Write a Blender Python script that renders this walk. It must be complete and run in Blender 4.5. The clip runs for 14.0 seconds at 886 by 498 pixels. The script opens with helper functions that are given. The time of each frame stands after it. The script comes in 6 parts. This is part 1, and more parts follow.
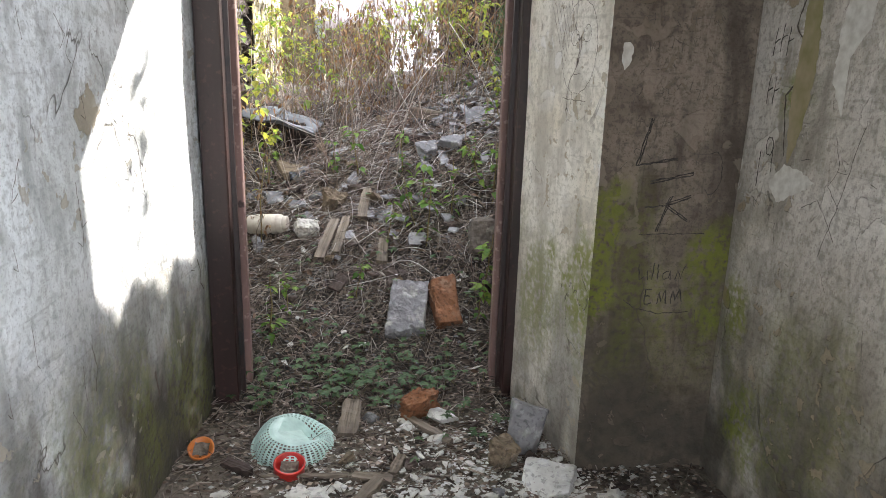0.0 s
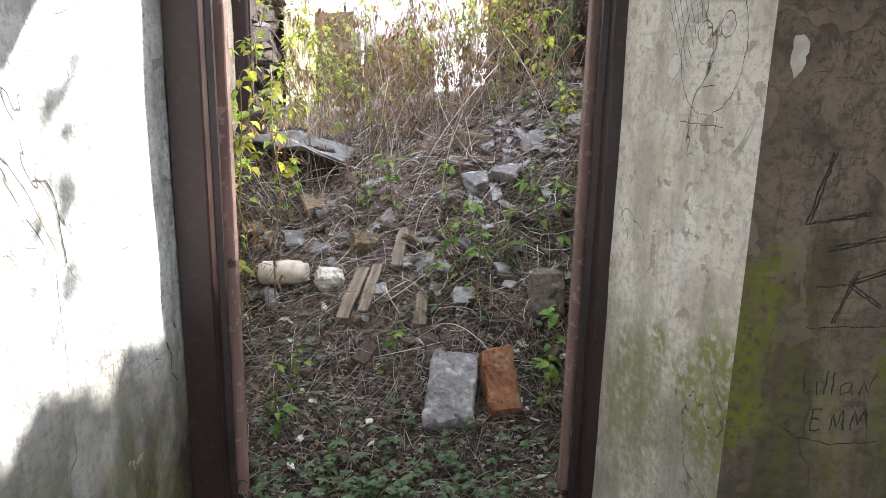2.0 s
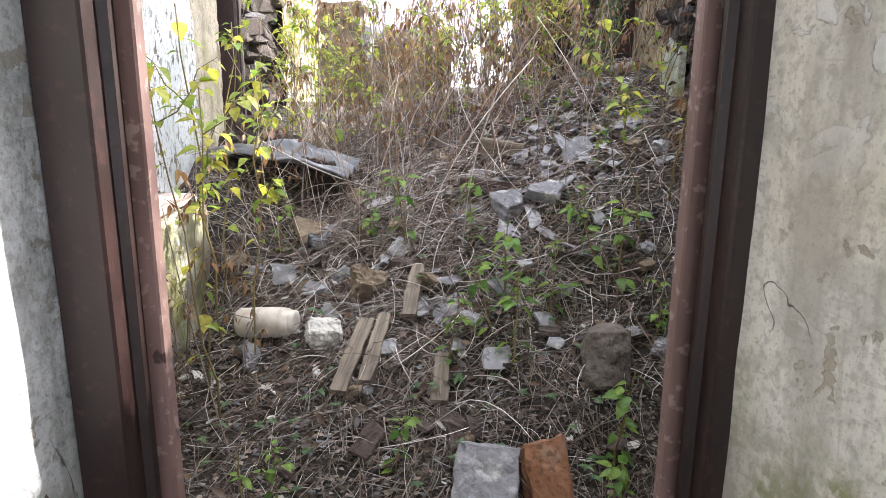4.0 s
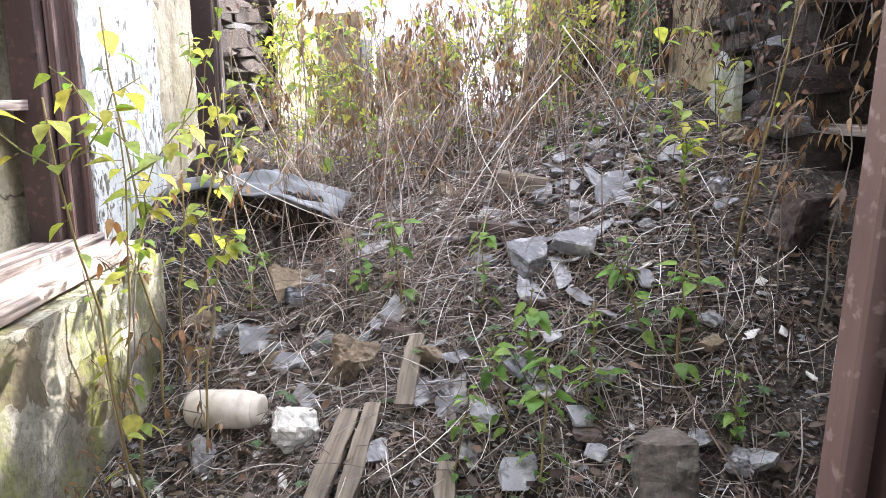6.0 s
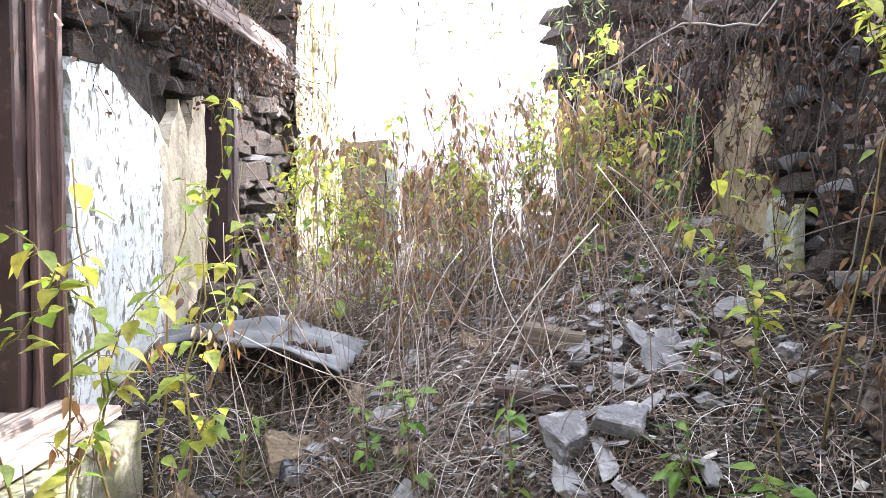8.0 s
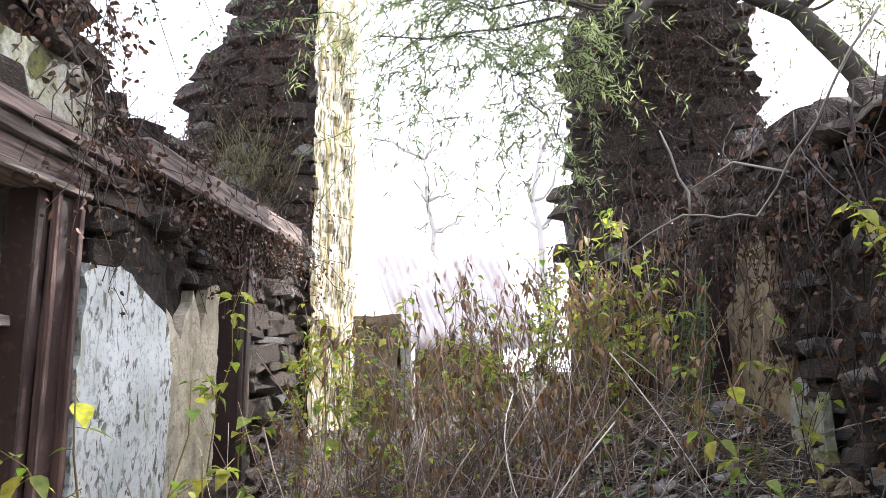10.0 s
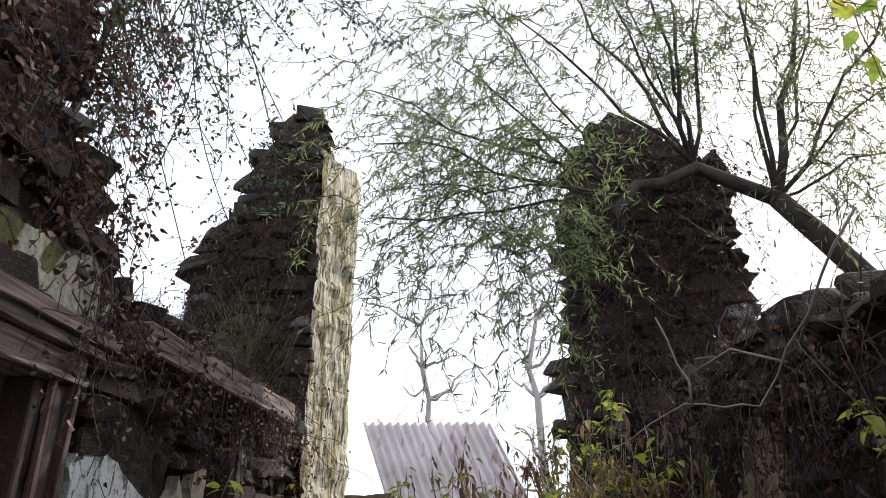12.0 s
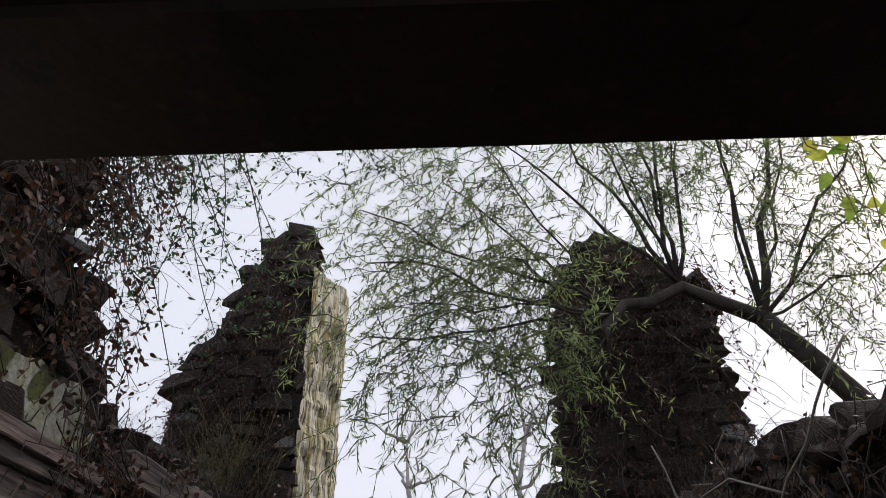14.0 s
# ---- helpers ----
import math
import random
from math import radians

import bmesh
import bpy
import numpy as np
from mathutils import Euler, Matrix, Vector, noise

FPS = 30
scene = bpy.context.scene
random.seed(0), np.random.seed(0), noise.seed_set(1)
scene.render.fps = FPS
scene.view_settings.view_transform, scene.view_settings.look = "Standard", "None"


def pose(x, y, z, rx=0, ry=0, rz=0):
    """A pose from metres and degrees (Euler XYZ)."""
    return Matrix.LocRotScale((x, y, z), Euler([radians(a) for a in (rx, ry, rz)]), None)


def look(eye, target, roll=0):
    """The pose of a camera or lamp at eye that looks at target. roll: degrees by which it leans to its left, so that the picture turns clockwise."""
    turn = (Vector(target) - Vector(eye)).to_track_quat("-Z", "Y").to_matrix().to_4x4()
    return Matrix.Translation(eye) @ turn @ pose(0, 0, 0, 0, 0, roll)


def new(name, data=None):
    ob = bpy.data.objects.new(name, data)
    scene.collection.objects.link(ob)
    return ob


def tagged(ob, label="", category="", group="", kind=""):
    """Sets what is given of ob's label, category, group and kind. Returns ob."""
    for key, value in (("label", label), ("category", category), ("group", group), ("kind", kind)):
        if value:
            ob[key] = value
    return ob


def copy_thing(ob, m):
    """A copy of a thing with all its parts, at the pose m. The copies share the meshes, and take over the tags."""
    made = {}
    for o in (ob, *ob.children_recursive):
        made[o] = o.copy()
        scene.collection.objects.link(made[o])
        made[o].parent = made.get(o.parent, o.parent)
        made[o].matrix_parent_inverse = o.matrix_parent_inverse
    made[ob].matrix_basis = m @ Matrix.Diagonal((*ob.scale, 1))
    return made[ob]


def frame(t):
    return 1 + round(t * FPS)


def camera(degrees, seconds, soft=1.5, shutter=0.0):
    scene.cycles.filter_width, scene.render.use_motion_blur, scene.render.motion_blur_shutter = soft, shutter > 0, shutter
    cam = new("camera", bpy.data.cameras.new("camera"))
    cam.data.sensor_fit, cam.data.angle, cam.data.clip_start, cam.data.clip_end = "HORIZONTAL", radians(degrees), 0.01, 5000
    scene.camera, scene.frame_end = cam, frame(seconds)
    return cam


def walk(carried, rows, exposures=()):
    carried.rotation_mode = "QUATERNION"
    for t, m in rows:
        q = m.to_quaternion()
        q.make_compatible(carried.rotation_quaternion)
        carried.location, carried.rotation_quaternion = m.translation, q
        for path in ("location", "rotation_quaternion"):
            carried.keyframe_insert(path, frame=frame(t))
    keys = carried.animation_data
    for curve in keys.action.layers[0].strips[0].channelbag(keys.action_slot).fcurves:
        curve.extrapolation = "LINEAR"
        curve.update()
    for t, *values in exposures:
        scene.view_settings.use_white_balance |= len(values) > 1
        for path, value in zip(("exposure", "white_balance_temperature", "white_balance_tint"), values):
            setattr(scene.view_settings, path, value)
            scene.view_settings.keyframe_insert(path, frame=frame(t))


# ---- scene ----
cam = camera(66.0, 14.0, soft=0.55)
METRES, EYE, TILT, LEAN, TURN = 2.5, 1.28, 0.0, 0.0, -6.6
ROWS = [
    (0.0, 0.0, 0.0, 0.0, 0.43, -14.67, -1.63),
    (0.5, 0.0016, 0.0643, 0.0033, 0.72, -13.86, -1.21),
    (1.0, -0.0015, 0.135, -0.0029, 2.42, -12.31, -1.24),
    (1.5, -0.007, 0.1979, -0.0066, 3.62, -12.99, -1.19),
    (2.0, -0.0193, 0.2763, -0.0078, 4.01, -13.09, -1.21),
    (2.5, -0.0293, 0.3419, -0.0052, 4.11, -12.88, -1.12),
    (3.0, -0.0387, 0.4107, -0.0048, 4.29, -13.1, -0.77),
    (5.5, -0.0581, 0.7066, 0.0078, 6.59, -13.58, -0.61),
    (6.0, -0.0645, 0.7527, 0.0117, 6.06, -12.43, -0.46),
    (6.5, -0.0674, 0.7925, 0.0171, 5.37, -11.31, -0.47),
    (7.0, -0.0694, 0.8225, 0.0256, 5.54, -9.35, -0.56),
    (7.5, -0.069, 0.8543, 0.0407, 7.19, -5.84, -0.61),
    (8.0, -0.0693, 0.8742, 0.0525, 8.49, -3.08, -0.58),
    (10.5, -0.0607, 0.8803, 0.1047, 9.98, 13.37, 0.54),
    (11.0, -0.0607, 0.8763, 0.1112, 9.69, 16.47, 0.41),
    (11.5, -0.0598, 0.8694, 0.1198, 9.56, 20.12, 0.26),
    (12.0, -0.0645, 0.8653, 0.1268, 9.39, 23.55, 0.33),
    (12.5, -0.0663, 0.8587, 0.1333, 9.09, 27.25, 0.4),
    (13.0, -0.0687, 0.8559, 0.1375, 8.83, 29.8, 0.72),
    (13.5, -0.0701, 0.8516, 0.14, 8.49, 31.99, 0.77),
    (14.0, -0.0712, 0.8482, 0.1409, 8.26, 32.77, 0.69),
]
walk(cam, [(t, pose(0, 0, EYE, TILT, LEAN, TURN) @ pose(METRES * x, METRES * y, METRES * z, 90 + pitch, roll, yaw)) for t, x, y, z, yaw, pitch, roll in ROWS],
     exposures=[(0.0, 2.0, 6500, 14), (3.0, 1.95, 6500, 15), (5.5, 2.2, 6300, 17), (6.5, 2.3, 6250, 17), (8.0, 2.15, 6250, 17), (10.5, 0.65, 6400, 15), (11.0, 0.25, 6400, 14), (12.0, -0.45, 6450, 14), (13.0, -1.05, 6500, 14), (14.0, -1.1, 6500, 14)])

from mathutils.bvhtree import BVHTree

# ---------------- light ----------------
SUN_AZ, SUN_EL = 41.0, 35.0          # azimuth from +x towards +y, elevation
world = bpy.data.worlds.new("world")
scene.world = world
world.use_nodes = True
wn = world.node_tree.nodes
sky = wn.new("ShaderNodeTexSky")
sky.sky_type, sky.sun_disc = "NISHITA", False
sky.sun_elevation, sky.sun_rotation = radians(SUN_EL), radians(90 - SUN_AZ)
sky.dust_density, sky.air_density = 5.0, 1.0
hazy = wn.new("ShaderNodeMixRGB")
hazy.inputs[0].default_value, hazy.inputs[2].default_value = 0.72, (14.9, 15.6, 16.9, 1)
world.node_tree.links.new(sky.outputs[0], hazy.inputs[1])
world.node_tree.links.new(hazy.outputs[0], wn["Background"].inputs[0])
wn["Background"].inputs[1].default_value = 0.15

sun = new("sun", bpy.data.lights.new("sun", "SUN"))
sun.data.energy, sun.data.angle, sun.data.color = 5.0, radians(0.6), (1, 0.95, 0.86)
az, el = radians(SUN_AZ), radians(SUN_EL)
sun.matrix_basis = look((math.cos(el) * math.cos(az) * 30, math.cos(el) * math.sin(az) * 30, math.sin(el) * 30), (0, 0, 0))

window_light = new("window_skylight", bpy.data.lights.new("window_skylight", "AREA"))
window_light.data.shape, window_light.data.size, window_light.data.size_y = "RECTANGLE", 0.95, 1.05
window_light.data.energy, window_light.data.color = 18, (0.9, 0.95, 1.0)
window_light.matrix_basis = look((1.5, -0.35, 1.4), (0, -0.1, 1.25))

# added fill lamp behind the camera, lifting the pier face and floor
fill_light = new("back_fill_light", bpy.data.lights.new("back_fill_light", "AREA"))
fill_light.data.shape, fill_light.data.size, fill_light.data.size_y = "RECTANGLE", 0.85, 1.9
fill_light.data.energy, fill_light.data.color = 3.5, (0.95, 0.97, 1.0)
fill_light.matrix_basis = look((0.2, -1.85, 1.0), (0.35, 1.0, 0.9))


# ---------------- node helpers ----------------
class Mat:
    """A node material written step by step."""

    def __init__(self, name, rough=0.85, metal=0.0):
        self.m = bpy.data.materials.new(name)
        self.m.use_nodes = True
        self.t = self.m.node_tree
        self.b = self.t.nodes["Principled BSDF"]
        self.b.inputs["Roughness"].default_value = rough
        self.b.inputs["Metallic"].default_value = metal
        self.geo = self.t.nodes.new("ShaderNodeNewGeometry")
        self.pos = self.geo.outputs["Position"]

    def link(self, a, b):
        self.t.links.new(a, b)

    def put(self, sock, v):
        if isinstance(v, bpy.types.NodeSocket):
            self.link(v, sock)
        else:
            sock.default_value = v if isinstance(v, (int, float)) else (*v, 1) if len(v) == 3 and sock.type == "RGBA" else v

    def objpos(self):
        """Coordinates of the thing itself, so that grain moves with it."""
        n = self.t.nodes.new("ShaderNodeTexCoord")
        self.pos = n.outputs["Object"]
        return self

    def scaled(self, s):
        n = self.t.nodes.new("ShaderNodeMapping")
        self.link(self.pos, n.inputs[0])
        n.inputs["Scale"].default_value = s
        return n.outputs[0]

    def noise(self, scale, detail=5, stretch=None, lo=0.0, hi=1.0, warp=0.0):
        n = self.t.nodes.new("ShaderNodeTexNoise")
        n.inputs["Scale"].default_value, n.inputs["Detail"].default_value, n.inputs["Distortion"].default_value = scale, detail, warp
        self.link(self.scaled(stretch) if stretch else self.pos, n.inputs["Vector"])
        return self.span(n.outputs["Fac"], lo, hi)

    def vor(self, scale, stretch=None, lo=0.0, hi=1.0, feature="DISTANCE_TO_EDGE"):
        n = self.t.nodes.new("ShaderNodeTexVoronoi")
        n.feature = feature
        n.inputs["Scale"].default_value = scale
        self.link(self.scaled(stretch) if stretch else self.pos, n.inputs["Vector"])
        return self.span(n.outputs["Distance"], lo, hi)

    def span(self, v, lo, hi, a=0.0, b=1.0):
        n = self.t.nodes.new("ShaderNodeMapRange")
        self.put(n.inputs[0], v)
        for i, x in enumerate((lo, hi, a, b)):
            n.inputs[1 + i].default_value = x
        return n.outputs[0]

    def math(self, op, a, b=0.0):
        n = self.t.nodes.new("ShaderNodeMath")
        n.operation = op
        self.put(n.inputs[0], a), self.put(n.inputs[1], b)
        return n.outputs[0]

    def axis(self, i):
        n = self.t.nodes.new("ShaderNodeSeparateXYZ")
        self.link(self.geo.outputs["Position"], n.inputs[0])
        return n.outputs[i]

    def mix(self, f, a, b, kind="MIX"):
        n = self.t.nodes.new("ShaderNodeMixRGB")
        n.blend_type = kind
        self.put(n.inputs[0], f), self.put(n.inputs[1], a), self.put(n.inputs[2], b)
        return n.outputs[0]

    def rand(self):
        return self.t.nodes.new("ShaderNodeObjectInfo").outputs["Random"]

    def island(self):
        return self.geo.outputs["Random Per Island"]

    def ramp(self, f, *stops):
        n = self.t.nodes.new("ShaderNodeValToRGB")
        e = n.color_ramp.elements
        while len(e) < len(stops):
            e.new(0.5)
        for i, (p, c) in enumerate(stops):
            e[i].position, e[i].color = p, (*c, 1)
        self.put(n.inputs[0], f)
        return n.outputs[0]

    def bump(self, h, dist=0.01, strength=0.6):
        n = self.t.nodes.new("ShaderNodeBump")
        n.inputs["Strength"].default_value, n.inputs["Distance"].default_value = strength, dist
        self.put(n.inputs["Height"], h)
        if self.b.inputs["Normal"].links:
            self.link(self.b.inputs["Normal"].links[0].from_socket, n.inputs["Normal"])
        self.link(n.outputs[0], self.b.inputs["Normal"])
        return self

    def done(self, colour, rough=None):
        self.put(self.b.inputs["Base Color"], colour)
        if rough is not None:
            self.put(self.b.inputs["Roughness"], rough)
        return self.m


def plaster(name, white, stain, under, moss_lo, moss_hi, moss, peel=0.62, grime=0.5, spots=()):
    """Old limewash over mud plaster: blotches, runs, scratches, peeled flakes, wet dirt near the floor, algae between two heights."""
    m = Mat(name, 0.9)
    z = m.axis(2)
    dark = [c * 0.55 for c in stain]
    col = m.mix(m.noise(2.6, 8, None, 0.38, 0.66, 0.3), white, stain)
    col = m.mix(m.math("MULTIPLY", m.noise(11, 9, (1, 1, 0.22), 0.5, 0.66, 0.2), 0.7), col, dark)
    col = m.mix(m.math("MULTIPLY", m.noise(7, 10, None, 0.53, 0.6, 0.5), 0.4), col, dark)
    col = m.mix(m.math("MULTIPLY", m.noise(55, 6, None, 0.5, 0.64), 0.5), col, dark)
    col = m.mix(m.math("MULTIPLY", m.noise(170, 5, None, 0.56, 0.66), 0.5), col, dark)
    for st in ((40, 40, 4), (6, 6, 60)):
        col = m.mix(m.math("MULTIPLY", m.noise(1.0, 5, st, 0.6, 0.68, 0.6), 0.35), col, dark)
    fl = m.noise(3.7, 9, None, peel, peel + 0.012, 0.4)
    col = m.mix(fl, col, m.mix(m.noise(14, 6), under, [c * 0.6 for c in under]))
    col = m.mix(m.math("MULTIPLY", m.span(z, 0.9, 0.15), m.math("MULTIPLY", m.noise(4, 9, None, 0.24, 0.48, 0.4), grime)), col, m.mix(m.noise(22, 8, None, 0.4, 0.6), (0.055, 0.045, 0.032), (0.17, 0.14, 0.095)))
    damp = m.math("MULTIPLY", m.span(z, 0.8, 0.3), m.noise(3.2, 9, (1, 1, 0.45), 0.43, 0.53, 0.5))
    col = m.mix(m.math("MULTIPLY", damp, grime), col, (0.05, 0.044, 0.035))
    band = m.math("MULTIPLY", m.span(z, moss_lo - 0.25, moss_lo), m.span(z, moss_hi + 0.25, moss_hi))
    alg = m.math("MULTIPLY", band, m.noise(3.6, 9, (1.6, 1.6, 0.6), 0.44, 0.58, 0.4))
    alg = m.math("MULTIPLY", alg, moss)
    for x, y, zz, r in spots:
        n = m.t.nodes.new("ShaderNodeVectorMath")
        n.operation = "DISTANCE"
        m.link(m.pos, n.inputs[0])
        n.inputs[1].default_value = (x, y, zz)
        edge = m.math("ADD", n.outputs["Value"], m.span(m.noise(13, 8, (1, 1, 0.6), 0.3, 0.7, 0.3), 0, 1, 0.45 * r, -0.45 * r))
        alg = m.math("MAXIMUM", alg, m.span(edge, r, r * 0.3, 0.0, 0.75))
    alg = m.math("MULTIPLY", alg, m.noise(48, 6, None, 0.36, 0.52))
    col = m.mix(alg, col, m.mix(m.noise(20, 4), (0.1, 0.14, 0.006), (0.25, 0.27, 0.03)))
    chip = m.math("MULTIPLY", m.noise(21, 6, None, 0.615, 0.63, 0.3), m.noise(2.2, 3, None, 0.45, 0.55))
    col = m.mix(m.math("MULTIPLY", chip, 0.75), col, [c * 0.8 for c in under])
    lift = m.math("MULTIPLY", m.noise(9, 7, None, 0.57, 0.585, 0.5), m.math("MULTIPLY", m.noise(1.7, 3, None, 0.48, 0.56), m.span(z, 0.65, 0.9)))
    col = m.mix(m.math("MULTIPLY", lift, 0.5), col, [min(0.88, c * 1.12) for c in white])
    line = m.math("ABSOLUTE", m.math("SUBTRACT", m.noise(2.3, 5, (1, 1, 0.6), 0.0, 1.0, 0.6), 0.5))
    crack = m.math("MAXIMUM", m.span(line, 0.0, 0.0035), m.noise(1.9, 2, None, 0.58, 0.5))
    col = m.mix(crack, (0.08, 0.07, 0.055), col)
    m.bump(m.noise(6, 8), 0.05, 0.8).bump(fl, -0.004, 0.9).bump(lift, 0.003, 1.0).bump(chip, -0.003, 1.0).bump(m.noise(60, 6), 0.005, 0.7).bump(crack, 0.004, 0.7)
    return m.done(col)


PLASTER_W = plaster("whitewash_cool", (0.74, 0.78, 0.8), (0.52, 0.55, 0.54), (0.42, 0.38, 0.3), 0.1, 0.4, 0.3, 0.7, 1.0)
PLASTER_EAST = plaster("whitewash_peeling", (0.64, 0.61, 0.56), (0.42, 0.38, 0.31), (0.43, 0.35, 0.24), 0.3, 0.6, 0.3, 0.62, 0.7, ((1.13, 1.9, 0.6, 0.12), (1.13, 1.75, 0.25, 0.15), (1.13, 1.72, 1.25, 0.08)))
PLASTER_E = plaster("whitewash_mossy", (0.88, 0.86, 0.8), (0.78, 0.73, 0.62), (0.5, 0.43, 0.31), 0.42, 0.62, 0.5, 0.72, 0.5, ((0.68, 1.98, 0.72, 0.16), (0.67, 2.02, 0.55, 0.15), (0.66, 2.1, 0.62, 0.12), (0.63, 2.2, 0.7, 0.08)))
# pier's room face and lintel wall: shade put into the base, plus stains, algae
PLASTER_GRIMY_SHADED = plaster("whitewash_grimy_shaded", (0.27, 0.225, 0.18), (0.125, 0.1, 0.078), (0.22, 0.175, 0.13), 0.5, 0.8, 0.35, 0.66, 0.7, ((0.71, 1.96, 0.78, 0.13), (0.71, 1.96, 0.6, 0.1), (1.11, 1.96, 0.75, 0.15), (1.08, 1.96, 0.55, 0.13), (0.74, 1.96, 0.9, 0.08)))
PLASTER_RUIN = plaster("whitewash_ruin", (0.46, 0.49, 0.48), (0.34, 0.34, 0.29), (0.3, 0.26, 0.17), 0.9, 1.3, 0.5, 0.6, 0.6)
PLASTER_LEDGE = plaster("ledge_limewash", (0.46, 0.45, 0.39), (0.24, 0.22, 0.16), (0.2, 0.17, 0.11), 0.1, 0.75, 0.5, 0.58, 0.6)
PLASTER_OCHRE = plaster("ochre_mud_plaster", (0.34, 0.275, 0.18), (0.2, 0.155, 0.095), (0.1, 0.075, 0.05), 0.9, 1.3, 0.3, 0.6, 0.4)
PLASTER_MUD = plaster("mud_plaster", (0.26, 0.2, 0.14), (0.17, 0.13, 0.085), (0.1, 0.075, 0.05), 1.0, 1.4, 0.3, 0.58, 0.6)


def stone_mat(name, a, b, lichen=0.3, joined=False):
    m = Mat(name, 0.88).objpos()
    col = m.mix(m.island() if joined else m.rand(), a, b)
    col = m.mix(m.noise(9, 6, (1, 1, 3), 0.3, 0.75), col, [c * 0.55 for c in a])
    col = m.mix(m.math("MULTIPLY", m.noise(16, 6, None, 0.55, 0.7), lichen), col, (0.42, 0.42, 0.36))
    col = m.mix(m.math("MULTIPLY", m.noise(55, 6, None, 0.53, 0.62), 0.65), col, [c * 0.35 for c in a])
    col = m.mix(m.math("MULTIPLY", m.noise(30, 7, None, 0.55, 0.68), 0.35), col, [min(0.8, c * 1.7) for c in a])
    m.bump(m.noise(14, 7, (1, 1, 1.8)), 0.02, 0.8).bump(m.noise(48, 6), 0.006, 0.8).bump(m.noise(90, 3), 0.003, 0.5)
    return m.done(col)


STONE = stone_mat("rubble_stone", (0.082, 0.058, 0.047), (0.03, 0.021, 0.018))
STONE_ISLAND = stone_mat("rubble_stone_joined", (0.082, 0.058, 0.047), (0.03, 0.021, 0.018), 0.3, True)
SLATE = stone_mat("grey_slate", (0.33, 0.33, 0.34), (0.11, 0.11, 0.115), 0.6)
LIMESTONE = stone_mat("pale_stone", (0.68, 0.68, 0.64), (0.58, 0.56, 0.5), 0.3)
BRICK = stone_mat("red_brick", (0.25, 0.105, 0.045), (0.2, 0.09, 0.04), 0.2)
OCHRE_GREY = stone_mat("grey_brown_stone", (0.16, 0.135, 0.11), (0.1, 0.085, 0.07), 0.3)
OCHRE = stone_mat("ochre_stone", (0.24, 0.185, 0.125), (0.16, 0.12, 0.08), 0.35)

_m = Mat("mud_mortar", 0.95)
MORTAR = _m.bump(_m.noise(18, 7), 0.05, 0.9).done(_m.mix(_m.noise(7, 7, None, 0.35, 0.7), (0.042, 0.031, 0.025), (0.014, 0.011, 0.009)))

_m = Mat("rubble_earth", 0.95)
_c = _m.mix(_m.noise(4, 7, None, 0.35, 0.68), (0.065, 0.052, 0.042), (0.022, 0.017, 0.014))
_c = _m.mix(_m.noise(45, 6, None, 0.53, 0.66), _c, (0.19, 0.155, 0.12))
_c = _m.mix(_m.vor(70, None, 0.18, 0.1, "F1"), _c, (0.24, 0.22, 0.19))
_c = _m.mix(_m.math("MULTIPLY", _m.math("MULTIPLY", _m.span(_m.axis(1), 2.5, 2.2), _m.span(_m.math("ABSOLUTE", _m.axis(0)), 1.3, 1.2)), _m.noise(6, 9, None, 0.36, 0.56, 0.4)), _c, (0.22, 0.19, 0.155))
EARTH = _m.bump(_m.noise(30, 8), 0.05, 1.0).bump(_m.noise(140, 4), 0.008, 0.8).done(_c)


def wood_mat(name, a, b, axis=2, rough=0.7, obj=True):
    m = Mat(name, rough)
    if obj:
        m.objpos()
    st = [62, 62, 62]
    st[axis] = 2.6
    g = m.noise(1.0, 8, tuple(st), 0.36, 0.64)
    col = m.mix(g, a, b)
    col = m.mix(m.noise(5, 6, None, 0.55, 0.72), col, [c * 0.45 for c in a])
    m.bump(g, 0.006, 0.7).bump(m.noise(110, 3), 0.002, 0.4)
    return m.done(col)


def painted_wood(name, a, b, rough=0.5):
    """Old gloss paint on timber: faint grain, dust blotches, small chips."""
    m = Mat(name, rough).objpos()
    col = m.mix(m.noise(6, 7, (1, 1, 0.4), 0.35, 0.68), a, b)
    col = m.mix(m.math("MULTIPLY", m.noise(1.0, 6, (46, 46, 3), 0.45, 0.62), 0.35), col, b)
    col = m.mix(m.math("MULTIPLY", m.noise(38, 6, None, 0.58, 0.66), 0.5), col, [min(0.5, c * 2.2) for c in a])
    col = m.mix(m.noise(15, 6, (1, 1, 0.5), 0.66, 0.69), col, [c * 0.3 for c in b])
    m.bump(m.noise(1.0, 5, (46, 46, 3)), 0.002, 0.4).bump(m.noise(50, 5), 0.002, 0.5)
    return m.done(col)


WOOD_FRAME = painted_wood("maroon_painted_wood", (0.03, 0.0125, 0.011), (0.014, 0.007, 0.006), 0.48)
WOOD_GREY = wood_mat("weathered_wood", (0.24, 0.2, 0.155), (0.1, 0.08, 0.06), 1, 0.85)
WOOD_DARK = wood_mat("dark_old_beam", (0.075, 0.05, 0.042), (0.035, 0.024, 0.02), 1, 0.8)


def plain(name, a, b, rough=0.6, metal=0.0, scale=30):
    m = Mat(name, rough, metal)
    m.bump(m.noise(scale * 3, 4), 0.002, 0.4)
    return m.done(m.mix(m.noise(scale, 5, None, 0.35, 0.7), a, b))


